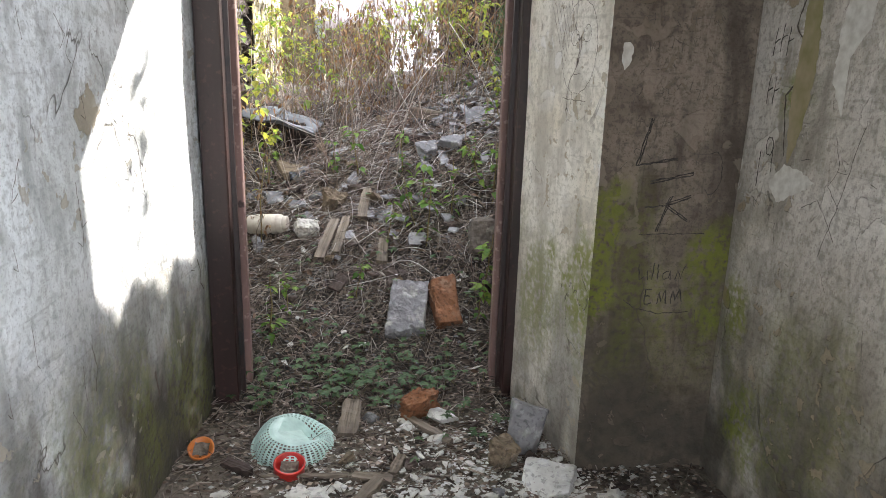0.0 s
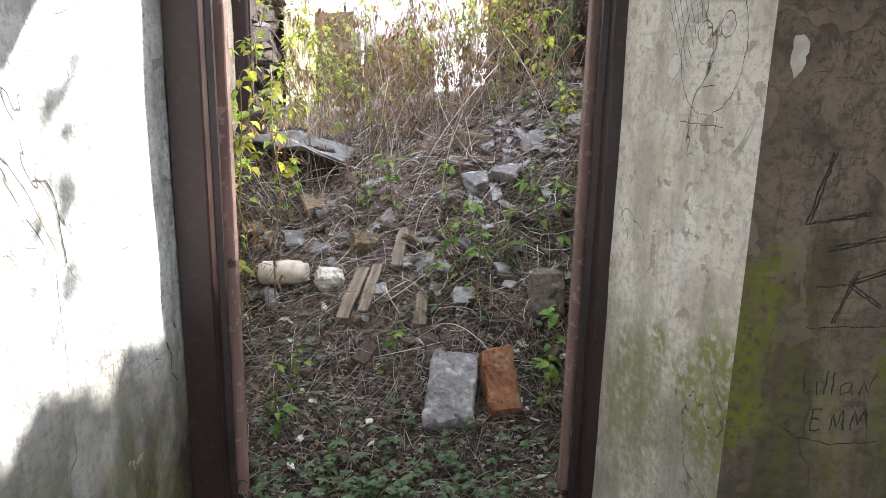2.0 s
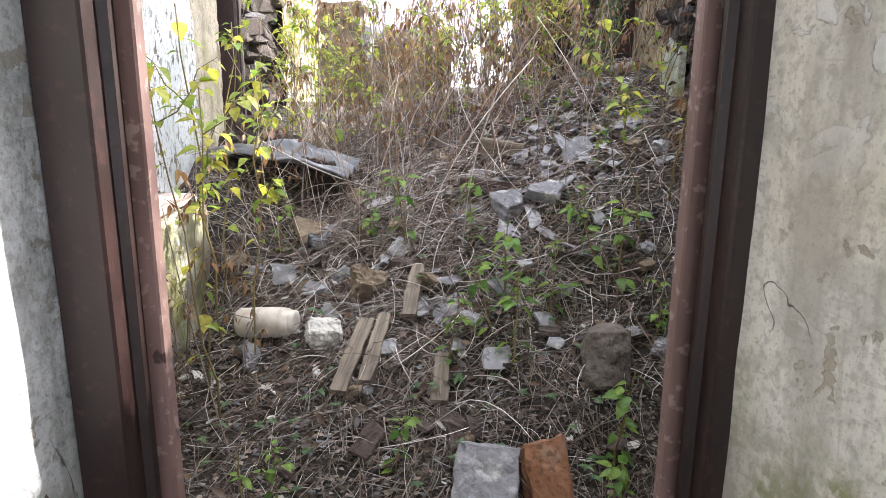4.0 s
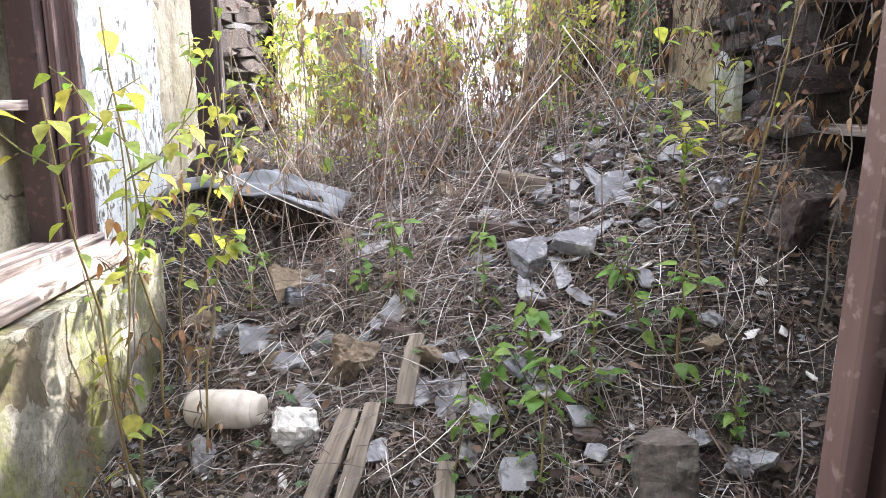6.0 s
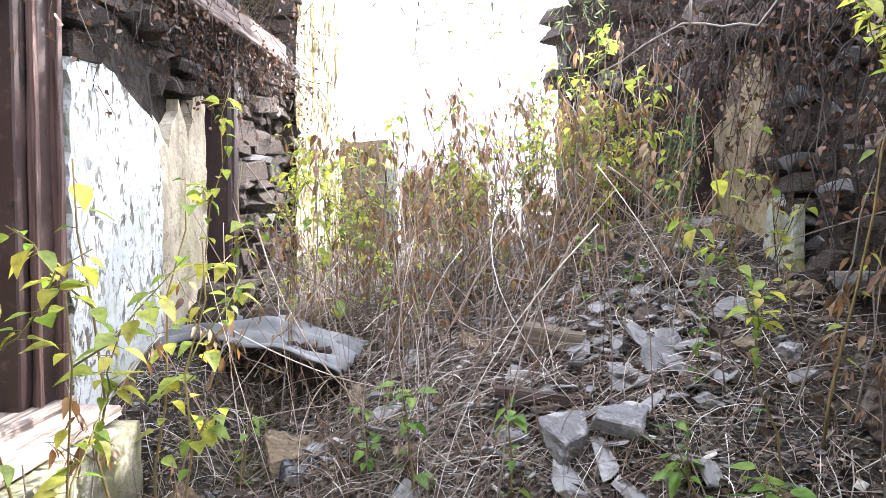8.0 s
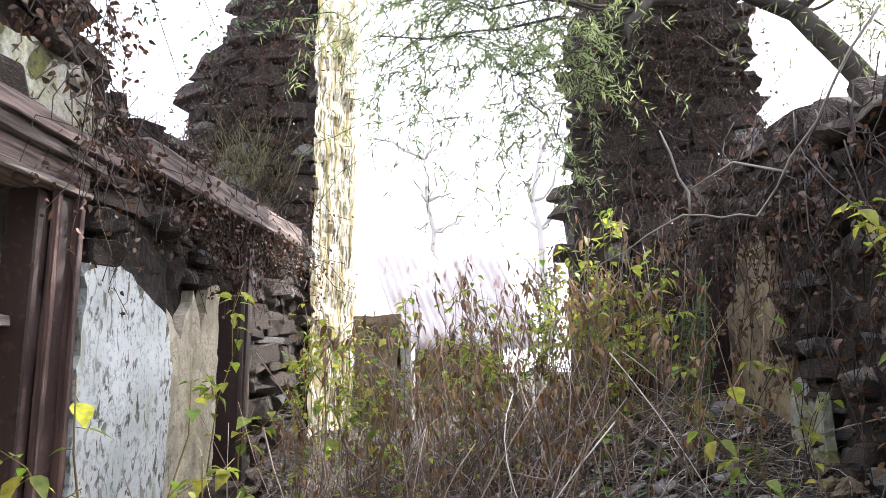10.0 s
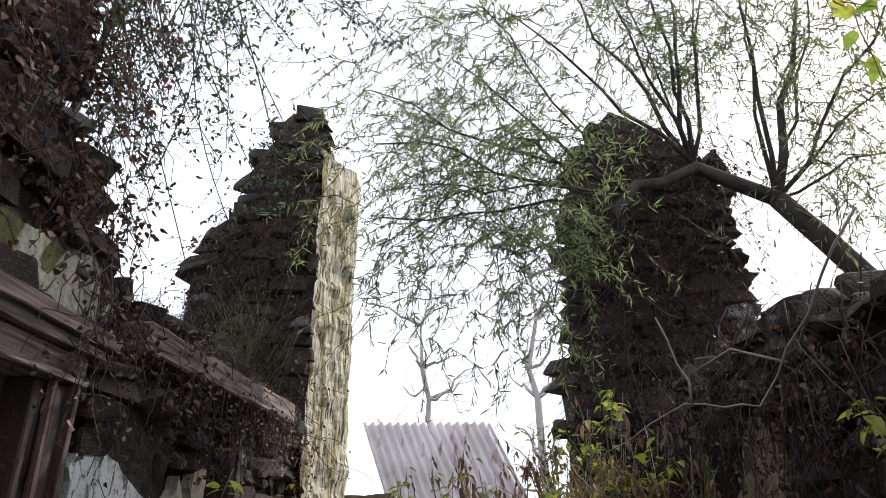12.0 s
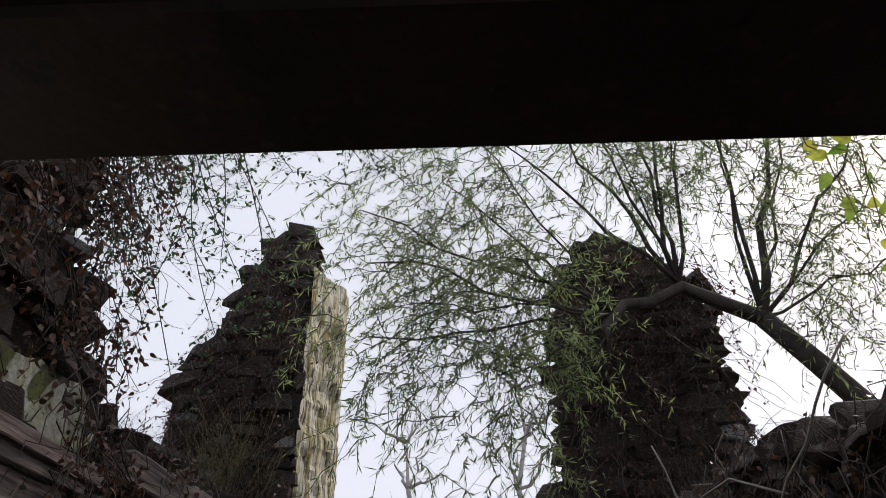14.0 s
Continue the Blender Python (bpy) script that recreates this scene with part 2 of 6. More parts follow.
def leaf_mat(name, *cols, glow=0.45):
    """Thin leaves: each takes its own shade, and daylight passes through."""
    m = Mat(name, 0.5)
    n = len(cols)
    col = m.ramp(m.island(), *[(i / max(1, n - 1), c) for i, c in enumerate(cols)])
    col = m.mix(m.noise(60, 3, None, 0.4, 0.75), col, m.mix(0.5, col, (0.02, 0.02, 0.005)))
    m.done(col)
    tr = m.t.nodes.new("ShaderNodeBsdfTranslucent")
    m.link(m.mix(0.5, col, (1.0, 1.0, 0.6), "MULTIPLY"), tr.inputs[0])
    mx = m.t.nodes.new("ShaderNodeMixShader")
    mx.inputs[0].default_value = glow
    m.link(m.b.outputs[0], mx.inputs[1]), m.link(tr.outputs[0], mx.inputs[2])
    m.link(mx.outputs[0], m.t.nodes["Material Output"].inputs[0])
    return m.m


LEAF = leaf_mat("green_leaf", (0.16, 0.29, 0.05), (0.3, 0.42, 0.08), (0.48, 0.54, 0.1), (0.55, 0.5, 0.1), (0.24, 0.36, 0.08), glow=0.6)
LEAF_FRESH = leaf_mat("fresh_green_leaf", (0.08, 0.19, 0.035), (0.16, 0.32, 0.06), (0.28, 0.42, 0.09), (0.12, 0.25, 0.05), glow=0.55)
LEAF_DRY = leaf_mat("dry_leaf", (0.22, 0.11, 0.06), (0.4, 0.26, 0.14), (0.1, 0.06, 0.042), (0.32, 0.16, 0.07), (0.16, 0.1, 0.065), glow=0.4)
LEAF_VINE = leaf_mat("withered_vine_leaf", (0.11, 0.045, 0.032), (0.05, 0.025, 0.02), (0.19, 0.085, 0.05), (0.07, 0.055, 0.03), (0.14, 0.06, 0.04), glow=0.25)
LEAF_DARK = leaf_mat("dark_green_leaf", (0.045, 0.1, 0.04), (0.08, 0.16, 0.06), (0.13, 0.2, 0.09), glow=0.35)
LEAF_WILLOW = leaf_mat("willow_leaf", (0.18, 0.245, 0.12), (0.28, 0.34, 0.19), (0.33, 0.4, 0.18), (0.2, 0.27, 0.15), glow=0.6)


LEAF_LITTER = leaf_mat("fallen_leaf", (0.09, 0.055, 0.035), (0.05, 0.032, 0.023), (0.17, 0.1, 0.06), (0.035, 0.024, 0.018), (0.12, 0.075, 0.05), glow=0.12)


def stalk_mat(name, *cols):
    m = Mat(name, 0.8)
    n = len(cols)
    return m.done(m.ramp(m.island(), *[(i / max(1, n - 1), c) for i, c in enumerate(cols)]))


STRAW = stalk_mat("dry_stalk", (0.75, 0.7, 0.64), (0.19, 0.135, 0.105), (0.07, 0.05, 0.04), (0.85, 0.82, 0.78), (0.12, 0.085, 0.066), (0.34, 0.26, 0.2), (0.08, 0.056, 0.046), (0.5, 0.42, 0.36))
PALE_CANE = stalk_mat("pale_cane", (0.5, 0.44, 0.39), (0.2, 0.15, 0.12), (0.66, 0.61, 0.56), (0.3, 0.24, 0.19), (0.12, 0.08, 0.065))
TWIG = stalk_mat("dead_twig", (0.13, 0.095, 0.075), (0.26, 0.21, 0.17), (0.05, 0.036, 0.03), (0.42, 0.37, 0.32), (0.08, 0.055, 0.045))
VINE = stalk_mat("dead_creeper", (0.05, 0.035, 0.028), (0.028, 0.02, 0.018), (0.1, 0.075, 0.065), (0.02, 0.015, 0.013))
STALK_BROWN = stalk_mat("brown_stalk", (0.2, 0.115, 0.08), (0.42, 0.32, 0.25), (0.1, 0.06, 0.05), (0.6, 0.52, 0.45), (0.14, 0.08, 0.06), (0.3, 0.2, 0.15))
STEM = stalk_mat("green_stem", (0.12, 0.13, 0.04), (0.2, 0.16, 0.06), (0.14, 0.08, 0.04))
_m = Mat("tree_bark", 0.9)
BARK = _m.bump(_m.noise(3, 6, (8, 8, 2)), 0.02, 0.8).done(_m.mix(_m.noise(8, 6, None, 0.35, 0.7), (0.06, 0.05, 0.044), (0.025, 0.02, 0.018)))


# ---------------- mesh helpers ----------------
def part(name, bm, material, parent=None, label="", smooth=False):
    me = bpy.data.meshes.new(name)
    bm.to_mesh(me)
    bm.free()
    me.materials.append(material)
    if smooth:
        me.shade_smooth()
    ob = new(name, me)
    if parent:
        ob.parent = parent
    if label:
        ob["label"] = label
    return ob


def mesh_data(name, verts, faces, material, smooth=False):
    me = bpy.data.meshes.new(name)
    me.from_pydata(verts, [], faces)
    me.materials.append(material)
    if smooth:
        me.shade_smooth()
    return me


def thing(name, x, y, z, label, category, group="", kind="", rz=0.0, rx=0.0, ry=0.0):
    ob = new(name)
    ob.empty_display_size = 0.05
    ob.matrix_basis = pose(x, y, z, rx, ry, rz)
    return tagged(ob, label, category, group, kind)


def prism(bm, poly, z0, z1):
    lo = [bm.verts.new((x, y, z0)) for x, y in poly]
    hi = [bm.verts.new((x, y, z1)) for x, y in poly]
    n = len(poly)
    bm.faces.new(lo[::-1]), bm.faces.new(hi)
    for i in range(n):
        bm.faces.new((lo[i], lo[(i + 1) % n], hi[(i + 1) % n], hi[i]))


def box(bm, x0, x1, y0, y1, z0, z1):
    prism(bm, [(x0, y0), (x1, y0), (x1, y1), (x0, y1)], z0, z1)


def uneven(bm, step, amp, freq=3.0, seed=0.0):
    """Cuts a mesh into pieces of about step and makes its faces uneven, as hand-laid plaster is."""
    for _ in range(7):
        long = [e for e in bm.edges if e.calc_length() > step]
        if not long:
            break
        bmesh.ops.subdivide_edges(bm, edges=long, cuts=1, use_grid_fill=True)
    bmesh.ops.triangulate(bm, faces=[f for f in bm.faces if len(f.verts) > 4])
    bm.normal_update()
    for v in bm.verts:
        p = v.co * freq + Vector((seed, seed * 2, 0))
        d = noise.noise(p) * 0.7 + noise.noise(p * 3.1) * 0.3
        v.co += v.normal * d * amp


def bevelled(bm, w=0.006, seg=1):
    bmesh.ops.bevel(bm, geom=list(bm.edges), offset=w, segments=seg, affect="EDGES", clamp_overlap=True)


def sm(a, b, v):
    t = min(1.0, max(0.0, (v - a) / (b - a)))
    return t * t * (3 - 2 * t)


def lerp_table(tab, v):
    if v <= tab[0][0]:
        return tab[0][1]
    for (a, p), (b, q) in zip(tab, tab[1:]):
        if v <= b:
            return p + (q - p) * (v - a) / (b - a)
    return tab[-1][1]


MOUND = [(2.3, 0.0), (2.6, 0.05), (3.0, 0.2), (3.4, 0.34), (3.8, 0.5), (4.25, 0.66), (5.0, 0.86), (6.6, 1.1), (8.0, 1.15), (12.0, 0.6), (40.0, 0.2)]


def ground_z(x, y):
    h = lerp_table(MOUND, y)
    xc = max(-1.1, min(1.2, x))
    h += 0.36 * (xc + 0.35) * sm(2.7, 4.1, y) * (1 - 0.6 * sm(5, 7, y))
    h += 0.4 * sm(-0.6, -1.0, x) * sm(3.85, 4.4, y) * (1 - 0.7 * sm(4.6, 5.1, y))
    h += 0.17 * math.exp(-((x + 0.68) / 0.28) ** 2 - ((y - 4.72) / 0.22) ** 2)
    p = Vector((x * 2.3, y * 2.3, 0.3))
    rough = sm(2.2, 3.2, y)
    h += (noise.noise(p) * 0.05 + noise.noise(p * 2.7) * 0.03) * (0.15 + 0.85 * rough)
    h += noise.noise(p * 8) * 0.012
    return h


# ---------------- ground ----------------
def axis_steps(lo, hi, step, far):
    n = int((hi - lo) / step)
    mid = [lo + (hi - lo) * i / n for i in range(n + 1)]
    return [lo - f for f in reversed(far)] + mid + [hi + f for f in far]


def build_ground():
    xs = axis_steps(-2.4, 2.4, 0.04, (0.6, 2, 6, 20, 80, 400))
    ys = axis_steps(-2.4, 8.4, 0.04, (0.6, 2, 6, 20, 80, 400))
    verts, faces = [], []
    for y in ys:
        for x in xs:
            verts.append((x, y, ground_z(x, y)))
    w = len(xs)
    for j in range(len(ys) - 1):
        for i in range(w - 1):
            a = j * w + i
            faces.append((a, a + 1, a + 1 + w, a + w))
    ob = new("ground", mesh_data("ground", verts, faces, EARTH, True))
    tagged(ob, "dark earth floor rising into a mound of rubble", "ground", kind="structure")


build_ground()

# ---------------- the room ----------------
ROOM_H = 2.6


def structure(name, bm, mat, label, category="wall"):
    return tagged(part(name, bm, mat), label, category, kind="structure")


bm = bmesh.new()
prism(bm, [(-0.80, -1.7), (-0.665, 1.5), (-0.635, 1.95), (-0.575, 2.46), (-0.575, 2.75), (-1.15, 2.75), (-1.15, -1.7)][::-1], -0.1, ROOM_H)
bmesh.ops.recalc_face_normals(bm, faces=bm.faces)
uneven(bm, 0.07, 0.012, 2.5, 3)
WEST_TREE = BVHTree.FromBMesh(bm)
west = structure("wall_west", bm, PLASTER_W, "whitewashed plaster wall, peeling and stained by damp")

bm = bmesh.new()
prism(bm, [(0.69, 1.96), (1.13, 1.96), (1.6, 1.96), (1.6, 2.75), (0.6, 2.75), (0.565, 2.46)], -0.1, 2.21)
bmesh.ops.recalc_face_normals(bm, faces=bm.faces)
uneven(bm, 0.06, 0.008, 2.5, 7)
# faces turned to the room take the plaster with shade in its colour
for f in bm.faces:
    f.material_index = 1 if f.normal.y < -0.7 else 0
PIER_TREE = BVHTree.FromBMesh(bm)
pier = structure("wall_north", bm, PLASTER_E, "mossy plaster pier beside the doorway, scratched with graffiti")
pier.data.materials.append(PLASTER_GRIMY_SHADED)

# wall over the doorway, its backlit darkness put into the colour
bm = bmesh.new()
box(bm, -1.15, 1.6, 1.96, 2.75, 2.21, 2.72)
structure("wall_north_lintel", bm, PLASTER_GRIMY_SHADED, "plastered wall over the doorway")

bm = bmesh.new()
box(bm, 1.13, 1.6, 0.2, 1.96, -0.1, ROOM_H)
box(bm, 1.13, 1.6, -1.7, -0.9, -0.1, ROOM_H)
box(bm, 1.13, 1.6, -0.9, 0.2, -0.1, 0.85)
box(bm, 1.13, 1.6, -0.9, 0.2, 1.95, ROOM_H)
uneven(bm, 0.08, 0.006, 2.5, 11)
EAST_TREE = BVHTree.FromBMesh(bm)
east = structure("wall_east", bm, PLASTER_EAST, "peeling whitewashed wall with bare mud plaster showing")

# unseen back wall; its opening is added to hold the fill lamp
bm = bmesh.new()
box(bm, -1.15, -0.25, -2.0, -1.7, -0.1, ROOM_H)
box(bm, 0.65, 1.6, -2.0, -1.7, -0.1, ROOM_H)
box(bm, -0.25, 0.65, -2.0, -1.7, 2.0, ROOM_H)
structure("wall_south", bm, PLASTER_W, "whitewashed back wall of the room")

bm = bmesh.new()
box(bm, -1.15, 1.6, -2.0, 1.96, ROOM_H, ROOM_H + 0.12)
structure("ceiling", bm, WOOD_DARK, "dark boarded ceiling", "ceiling")

# ---------------- the door frame ----------------
DOOR_L, DOOR_R, DOOR_TOP = -0.455, 0.505, 2.052


def frame_post(name, x, side, parent, z1):
    """Rebated jamb: a wide stop towards the room, a groove, and a bead towards the ruin. side: +1 when the opening lies at greater x."""
    s = side
    prof = [(-0.115, 0.0), (-0.035, 0.0), (-0.03, 0.005), (-0.03, 0.055), (-0.014, 0.06), (-0.014, 0.075), (-0.03, 0.08), (-0.03, 0.118), (-0.115, 0.118)]
    bm = bmesh.new()
    prism(bm, [(x + s * a, 2.445 + b) for a, b in prof], -0.06, z1)
    bmesh.ops.recalc_face_normals(bm, faces=bm.faces)
    ob = part(name, bm, WOOD_FRAME, parent)
    bm = bmesh.new()
    prism(bm, [(x + s * a, 2.445 + b) for a, b in [(-0.115, 0.12), (-0.004, 0.12), (0.0, 0.124), (0.0, 0.16), (-0.006, 0.166), (-0.115, 0.166)]], -0.06, z1)
    bmesh.ops.recalc_face_normals(bm, faces=bm.faces)
    part("stop_bead", bm, WOOD_BLEACHED, parent, "sun-bleached outer bead")
    return ob


WOOD_BLEACHED = painted_wood("bleached_maroon_wood", (0.27, 0.175, 0.155), (0.17, 0.105, 0.092), 0.6)
door = new("door_1")
tagged(door, "empty doorway with maroon painted wooden frame, no door leaf", "door frame", kind="structure")
frame_post("jamb", DOOR_L, 1, door, DOOR_TOP)
frame_post("jamb", DOOR_R, -1, door, DOOR_TOP)
bm = bmesh.new()
box(bm, DOOR_L - 0.115, DOOR_R + 0.115, 2.443, 2.612, DOOR_TOP, DOOR_TOP + 0.13)
bevelled(bm)
part("head", bm, WOOD_FRAME, door)

# ---------------- loose geometry ----------------
class Bag:
    """Collects many thin pieces of one kind into one mesh."""

    def __init__(self):
        self.v, self.f = [], []

    def tube(self, pts, r0, r1, sides=4):
        pts = [Vector(p) for p in pts]
        n, base = len(pts), len(self.v)
        ref = Vector((0.31, 0.17, 0.93))
        for i, p in enumerate(pts):
            d = (pts[min(i + 1, n - 1)] - pts[max(i - 1, 0)]).normalized()
            a = d.cross(ref)
            a = a.normalized() if a.length > 0.05 else d.cross(Vector((1, 0, 0))).normalized()
            b = d.cross(a)
            r = r0 + (r1 - r0) * i / max(1, n - 1)
            for k in range(sides):
                t = math.tau * k / sides
                self.v.append(p + (a * math.cos(t) + b * math.sin(t)) * r)
        for i in range(n - 1):
            for k in range(sides):
                q = base + i * sides
                k2 = (k + 1) % sides
                self.f.append((q + k, q + k2, q + sides + k2, q + sides + k))
        self.f.append(tuple(base + k for k in reversed(range(sides))))
        self.f.append(tuple(base + (n - 1) * sides + k for k in range(sides)))

    def leaf(self, p, way, up, length, width, fold=0.25, droop=0.2):
        """An ovate leaf of two folded halves that bends down to its tip."""
        p, way = Vector(p), Vector(way).normalized()
        side = way.cross(Vector(up))
        side = side.normalized() if side.length > 0.01 else way.cross(Vector((1, 0.2, 0))).normalized()
        nrm = side.cross(way)
        b = len(self.v)
        for t, w in ((0.0, 0.0), (0.1, 0.62), (0.3, 1.0), (0.55, 0.8), (0.8, 0.36), (1.0, 0.0)):
            c = p + way * length * t - nrm * length * droop * t * t
            if w == 0:
                self.v.append(c)
            else:
                s = side * width * 0.5 * w
                lift = nrm * width * 0.5 * w * fold
                self.v += [c - s + lift, c, c + s + lift]
        self.f += [(b, b + 2, b + 1), (b, b + 3, b + 2), (b + 10, b + 11, b + 13), (b + 11, b + 12, b + 13)]
        for k in (b + 1, b + 4, b + 7):
            self.f += [(k, k + 1, k + 4, k + 3), (k + 1, k + 2, k + 5, k + 4)]

    def blade(self, p, way, up, length, width):
        p, way = Vector(p), Vector(way).normalized()
        side = way.cross(Vector(up))
        side = (side.normalized() if side.length > 0.01 else Vector((1, 0, 0))) * width * 0.5
        b = len(self.v)
        self.v += [p, p + way * length * 0.4 + side, p + way * length, p + way * length * 0.4 - side]
        self.f.append((b, b + 1, b + 2, b + 3))

    def mesh(self, name, mat, smooth=True):
        return mesh_data(name, self.v, self.f, mat, smooth)

    def ob(self, name, mat, parent=None, label=""):
        o = new(name, self.mesh(name, mat))
        if parent:
            o.parent = parent
        if label:
            o["label"] = label
        return o


R = random.Random(5)


def rv(s=1.0):
    return Vector((R.uniform(-s, s), R.uniform(-s, s), R.uniform(-s, s)))


def bend(p, q, n=5, wob=0.04, sag=0.0):
    """A wavering line from p to q."""
    p, q = Vector(p), Vector(q)
    out = []
    for i in range(n + 1):
        t = i / n
        w = rv(wob) if 0 < i < n else Vector()
        out.append(p.lerp(q, t) + w - Vector((0, 0, sag * 4 * t * (1 - t))))
    return out


def bow(p, q, n=5, side=0.15):
    """A smooth arc from p to q, bent aside by a share of its length."""
    p, q = Vector(p), Vector(q)
    l = (q - p).length
    c = p.lerp(q, R.uniform(0.35, 0.65)) + rv(side * l)
    return [p.lerp(c, i / n).lerp(c.lerp(q, i / n), i / n) for i in range(n + 1)]


def rock_mesh(name, mat, seed, sx, sy, sz, rough=0.18, cuts=2, flat=False, worn=0.0):
    """An angular broken stone."""
    rr = random.Random(seed)
    bm = bmesh.new()
    bmesh.ops.create_cube(bm, size=1)
    for v in bm.verts:
        v.co += Vector((rr.uniform(-1, 1), rr.uniform(-1, 1), rr.uniform(-1, 1) * (0.4 if flat else 1))) * rough
    for _ in range(cuts):
        n = Vector((rr.uniform(-1, 1), rr.uniform(-1, 1), rr.uniform(-0.2, 0.2) if flat else rr.uniform(-1, 1))).normalized()
        got = bmesh.ops.bisect_plane(bm, geom=bm.verts[:] + bm.edges[:] + bm.faces[:], plane_co=n * rr.uniform(0.34, 0.52), plane_no=n, clear_outer=True)
        ed = [e for e in got["geom_cut"] if isinstance(e, bmesh.types.BMEdge)]
        if ed:
            bmesh.ops.contextual_create(bm, geom=ed)
    for v in bm.verts:
        v.co = Vector((v.co.x * sx, v.co.y * sy, v.co.z * sz))
    bmesh.ops.bevel(bm, geom=list(bm.edges), offset=min(sx, sy, sz) * 0.09, segments=1, affect="EDGES", clamp_overlap=True)
    if worn:
        bmesh.ops.triangulate(bm, faces=bm.faces[:])
        for _ in range(3):
            bmesh.ops.subdivide_edges(bm, edges=[e for e in bm.edges if e.calc_length() > max(sx, sy, sz) * 0.1], cuts=1)
            bmesh.ops.triangulate(bm, faces=[f for f in bm.faces if len(f.verts) > 3])
        bm.normal_update()
        for v in bm.verts:
            q = v.co * (1.6 / max(sx, sy, sz)) * 2 + Vector((seed, 0, 0))
            v.co += v.normal * (noise.noise(q) * 0.6 + noise.noise(q * 2.7) * 0.5 + noise.noise(q * 6) * 0.3) * worn * 0.85 * min(sx, sy, sz)
    me = bpy.data.meshes.new(name)
    bm.to_mesh(me)
    bm.free()
    me.materials.append(mat)
    return me


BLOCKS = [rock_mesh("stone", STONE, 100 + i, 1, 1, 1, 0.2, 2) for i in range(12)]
BLOCKS_GREY = [rock_mesh("stone", SLATE, 140 + i, 1, 1, 1, 0.2, 2) for i in range(5)]


def lay_stones(parent, origin, along, out, u0, u1, z0, top, skip=None, most=290, course=(0.035, 0.1), length=(0.07, 0.3)):
    """Courses of flat rubble stones standing a little proud of a wall's core."""
    along, out, origin = Vector(along), Vector(out), Vector(origin)
    z, n, rest = z0, 0, Bag()
    while z < 5 and n < 900:
        h = R.uniform(*course)
        u = u0 + R.uniform(-0.05, 0.05)
        while u < u1 and n < 900:
            w = min(R.uniform(*length), u1 - u + 0.02)
            c = u + w / 2
            if z + h * 0.6 < top(c) + 0.03 and not (skip and skip(c, z + h / 2)):
                d = R.uniform(0.13, 0.2)
                me = R.choice(BLOCKS_GREY if R.random() < 0.07 and n < most else BLOCKS)
                p = origin + along * c + out * (R.uniform(-0.04, 0.05) - 0.05) + Vector((0, 0, z + h / 2 + R.uniform(-0.012, 0.012)))
                m = Matrix((along * w * 1.02, out * d, Vector((0, 0, h * 1.0)))).transposed().to_4x4()
                m = Matrix.Translation(p) @ pose(0, 0, 0, R.uniform(-9, 9), R.uniform(-9, 9), R.uniform(-12, 12)) @ m
                if n < most:
                    o = new("stone", me)
                    o.parent = parent
                    o.matrix_basis = m
                else:
                    base = len(rest.v)
                    rest.v += [m @ v.co for v in me.vertices]
                    rest.f += [tuple(base + i for i in f.vertices) for f in me.polygons]
                n += 1
            u += w + R.uniform(0.0, 0.02)
        z += h + R.uniform(0.004, 0.015)
    if rest.v:
        o = new("rubble_facing", mesh_data("rubble_facing", rest.v, rest.f, STONE_ISLAND))
        o.parent = parent
        tagged(o, kind="stuff")


def profile_wall(bm, pts, a, b, axis):
    """A polygon standing upright, made b - a thick. axis 'x': points are (y, z); 'y': points are (x, z)."""
    mk = (lambda u, z, w: (w, u, z)) if axis == "x" else (lambda u, z, w: (u, w, z))
    lo = [bm.verts.new(mk(u, z, a)) for u, z in pts]
    hi = [bm.verts.new(mk(u, z, b)) for u, z in pts]
    n = len(pts)
    bm.faces.new(lo), bm.faces.new(hi[::-1])
    for i in range(n):
        bm.faces.new((lo[i], hi[i], hi[(i + 1) % n], lo[(i + 1) % n]))
    bmesh.ops.recalc_face_normals(bm, faces=bm.faces)


def rugged(bm, seed):
    """Breaks up the face of a rubble core."""
    bmesh.ops.triangulate(bm, faces=bm.faces[:])
    uneven(bm, 0.16, 0.045, 5.0, seed)


# ---------------- ruin: west wall ----------------
UP_W = [(2.75, 3.7), (3.62, 3.7), (3.85, 3.28), (3.7, 2.98), (3.72, 2.78), (3.92, 2.72), (4.06, 2.54), (4.14, 2.4), (4.2, 2.17), (2.75, 2.17)]
bm = bmesh.new()
box(bm, -1.52, -1.09, 2.75, 2.95, -0.1, 2.17)
box(bm, -1.52, -1.09, 2.95, 4.02, -0.1, 0.84)
box(bm, -1.52, -1.09, 4.02, 4.72, -0.1, 2.17)
box(bm, -1.52, -1.16, 4.72, 5.52, -0.1, 2.17)
box(bm, -1.52, -1.1, 5.52, 6.6, -0.1, 2.3)
profile_wall(bm, UP_W, -1.52, -1.1, "x")
rugged(bm, 2)
ruin_w = structure("wall_ruin_west", bm, MORTAR, "ruined rubble stone wall with two openings, overgrown")
lay_stones(ruin_w, (-1.09, 0, 0), (0, 1, 0), (1, 0, 0), 2.75, 4.12, 2.2, lambda u: lerp_table([(3.6, 3.65), (3.85, 2.75), (4.15, 2.35)], u))
lay_stones(ruin_w, (-1.09, 0, 0), (0, 1, 0), (1, 0, 0), 4.1, 4.72, 1.86, lambda u: 2.12)
lay_stones(ruin_w, (-1.09, 0, 0), (0, 1, 0), (1, 0, 0), 5.55, 6.6, 0.8, lambda u: 2.3 + 0.1 * math.sin(u * 9))
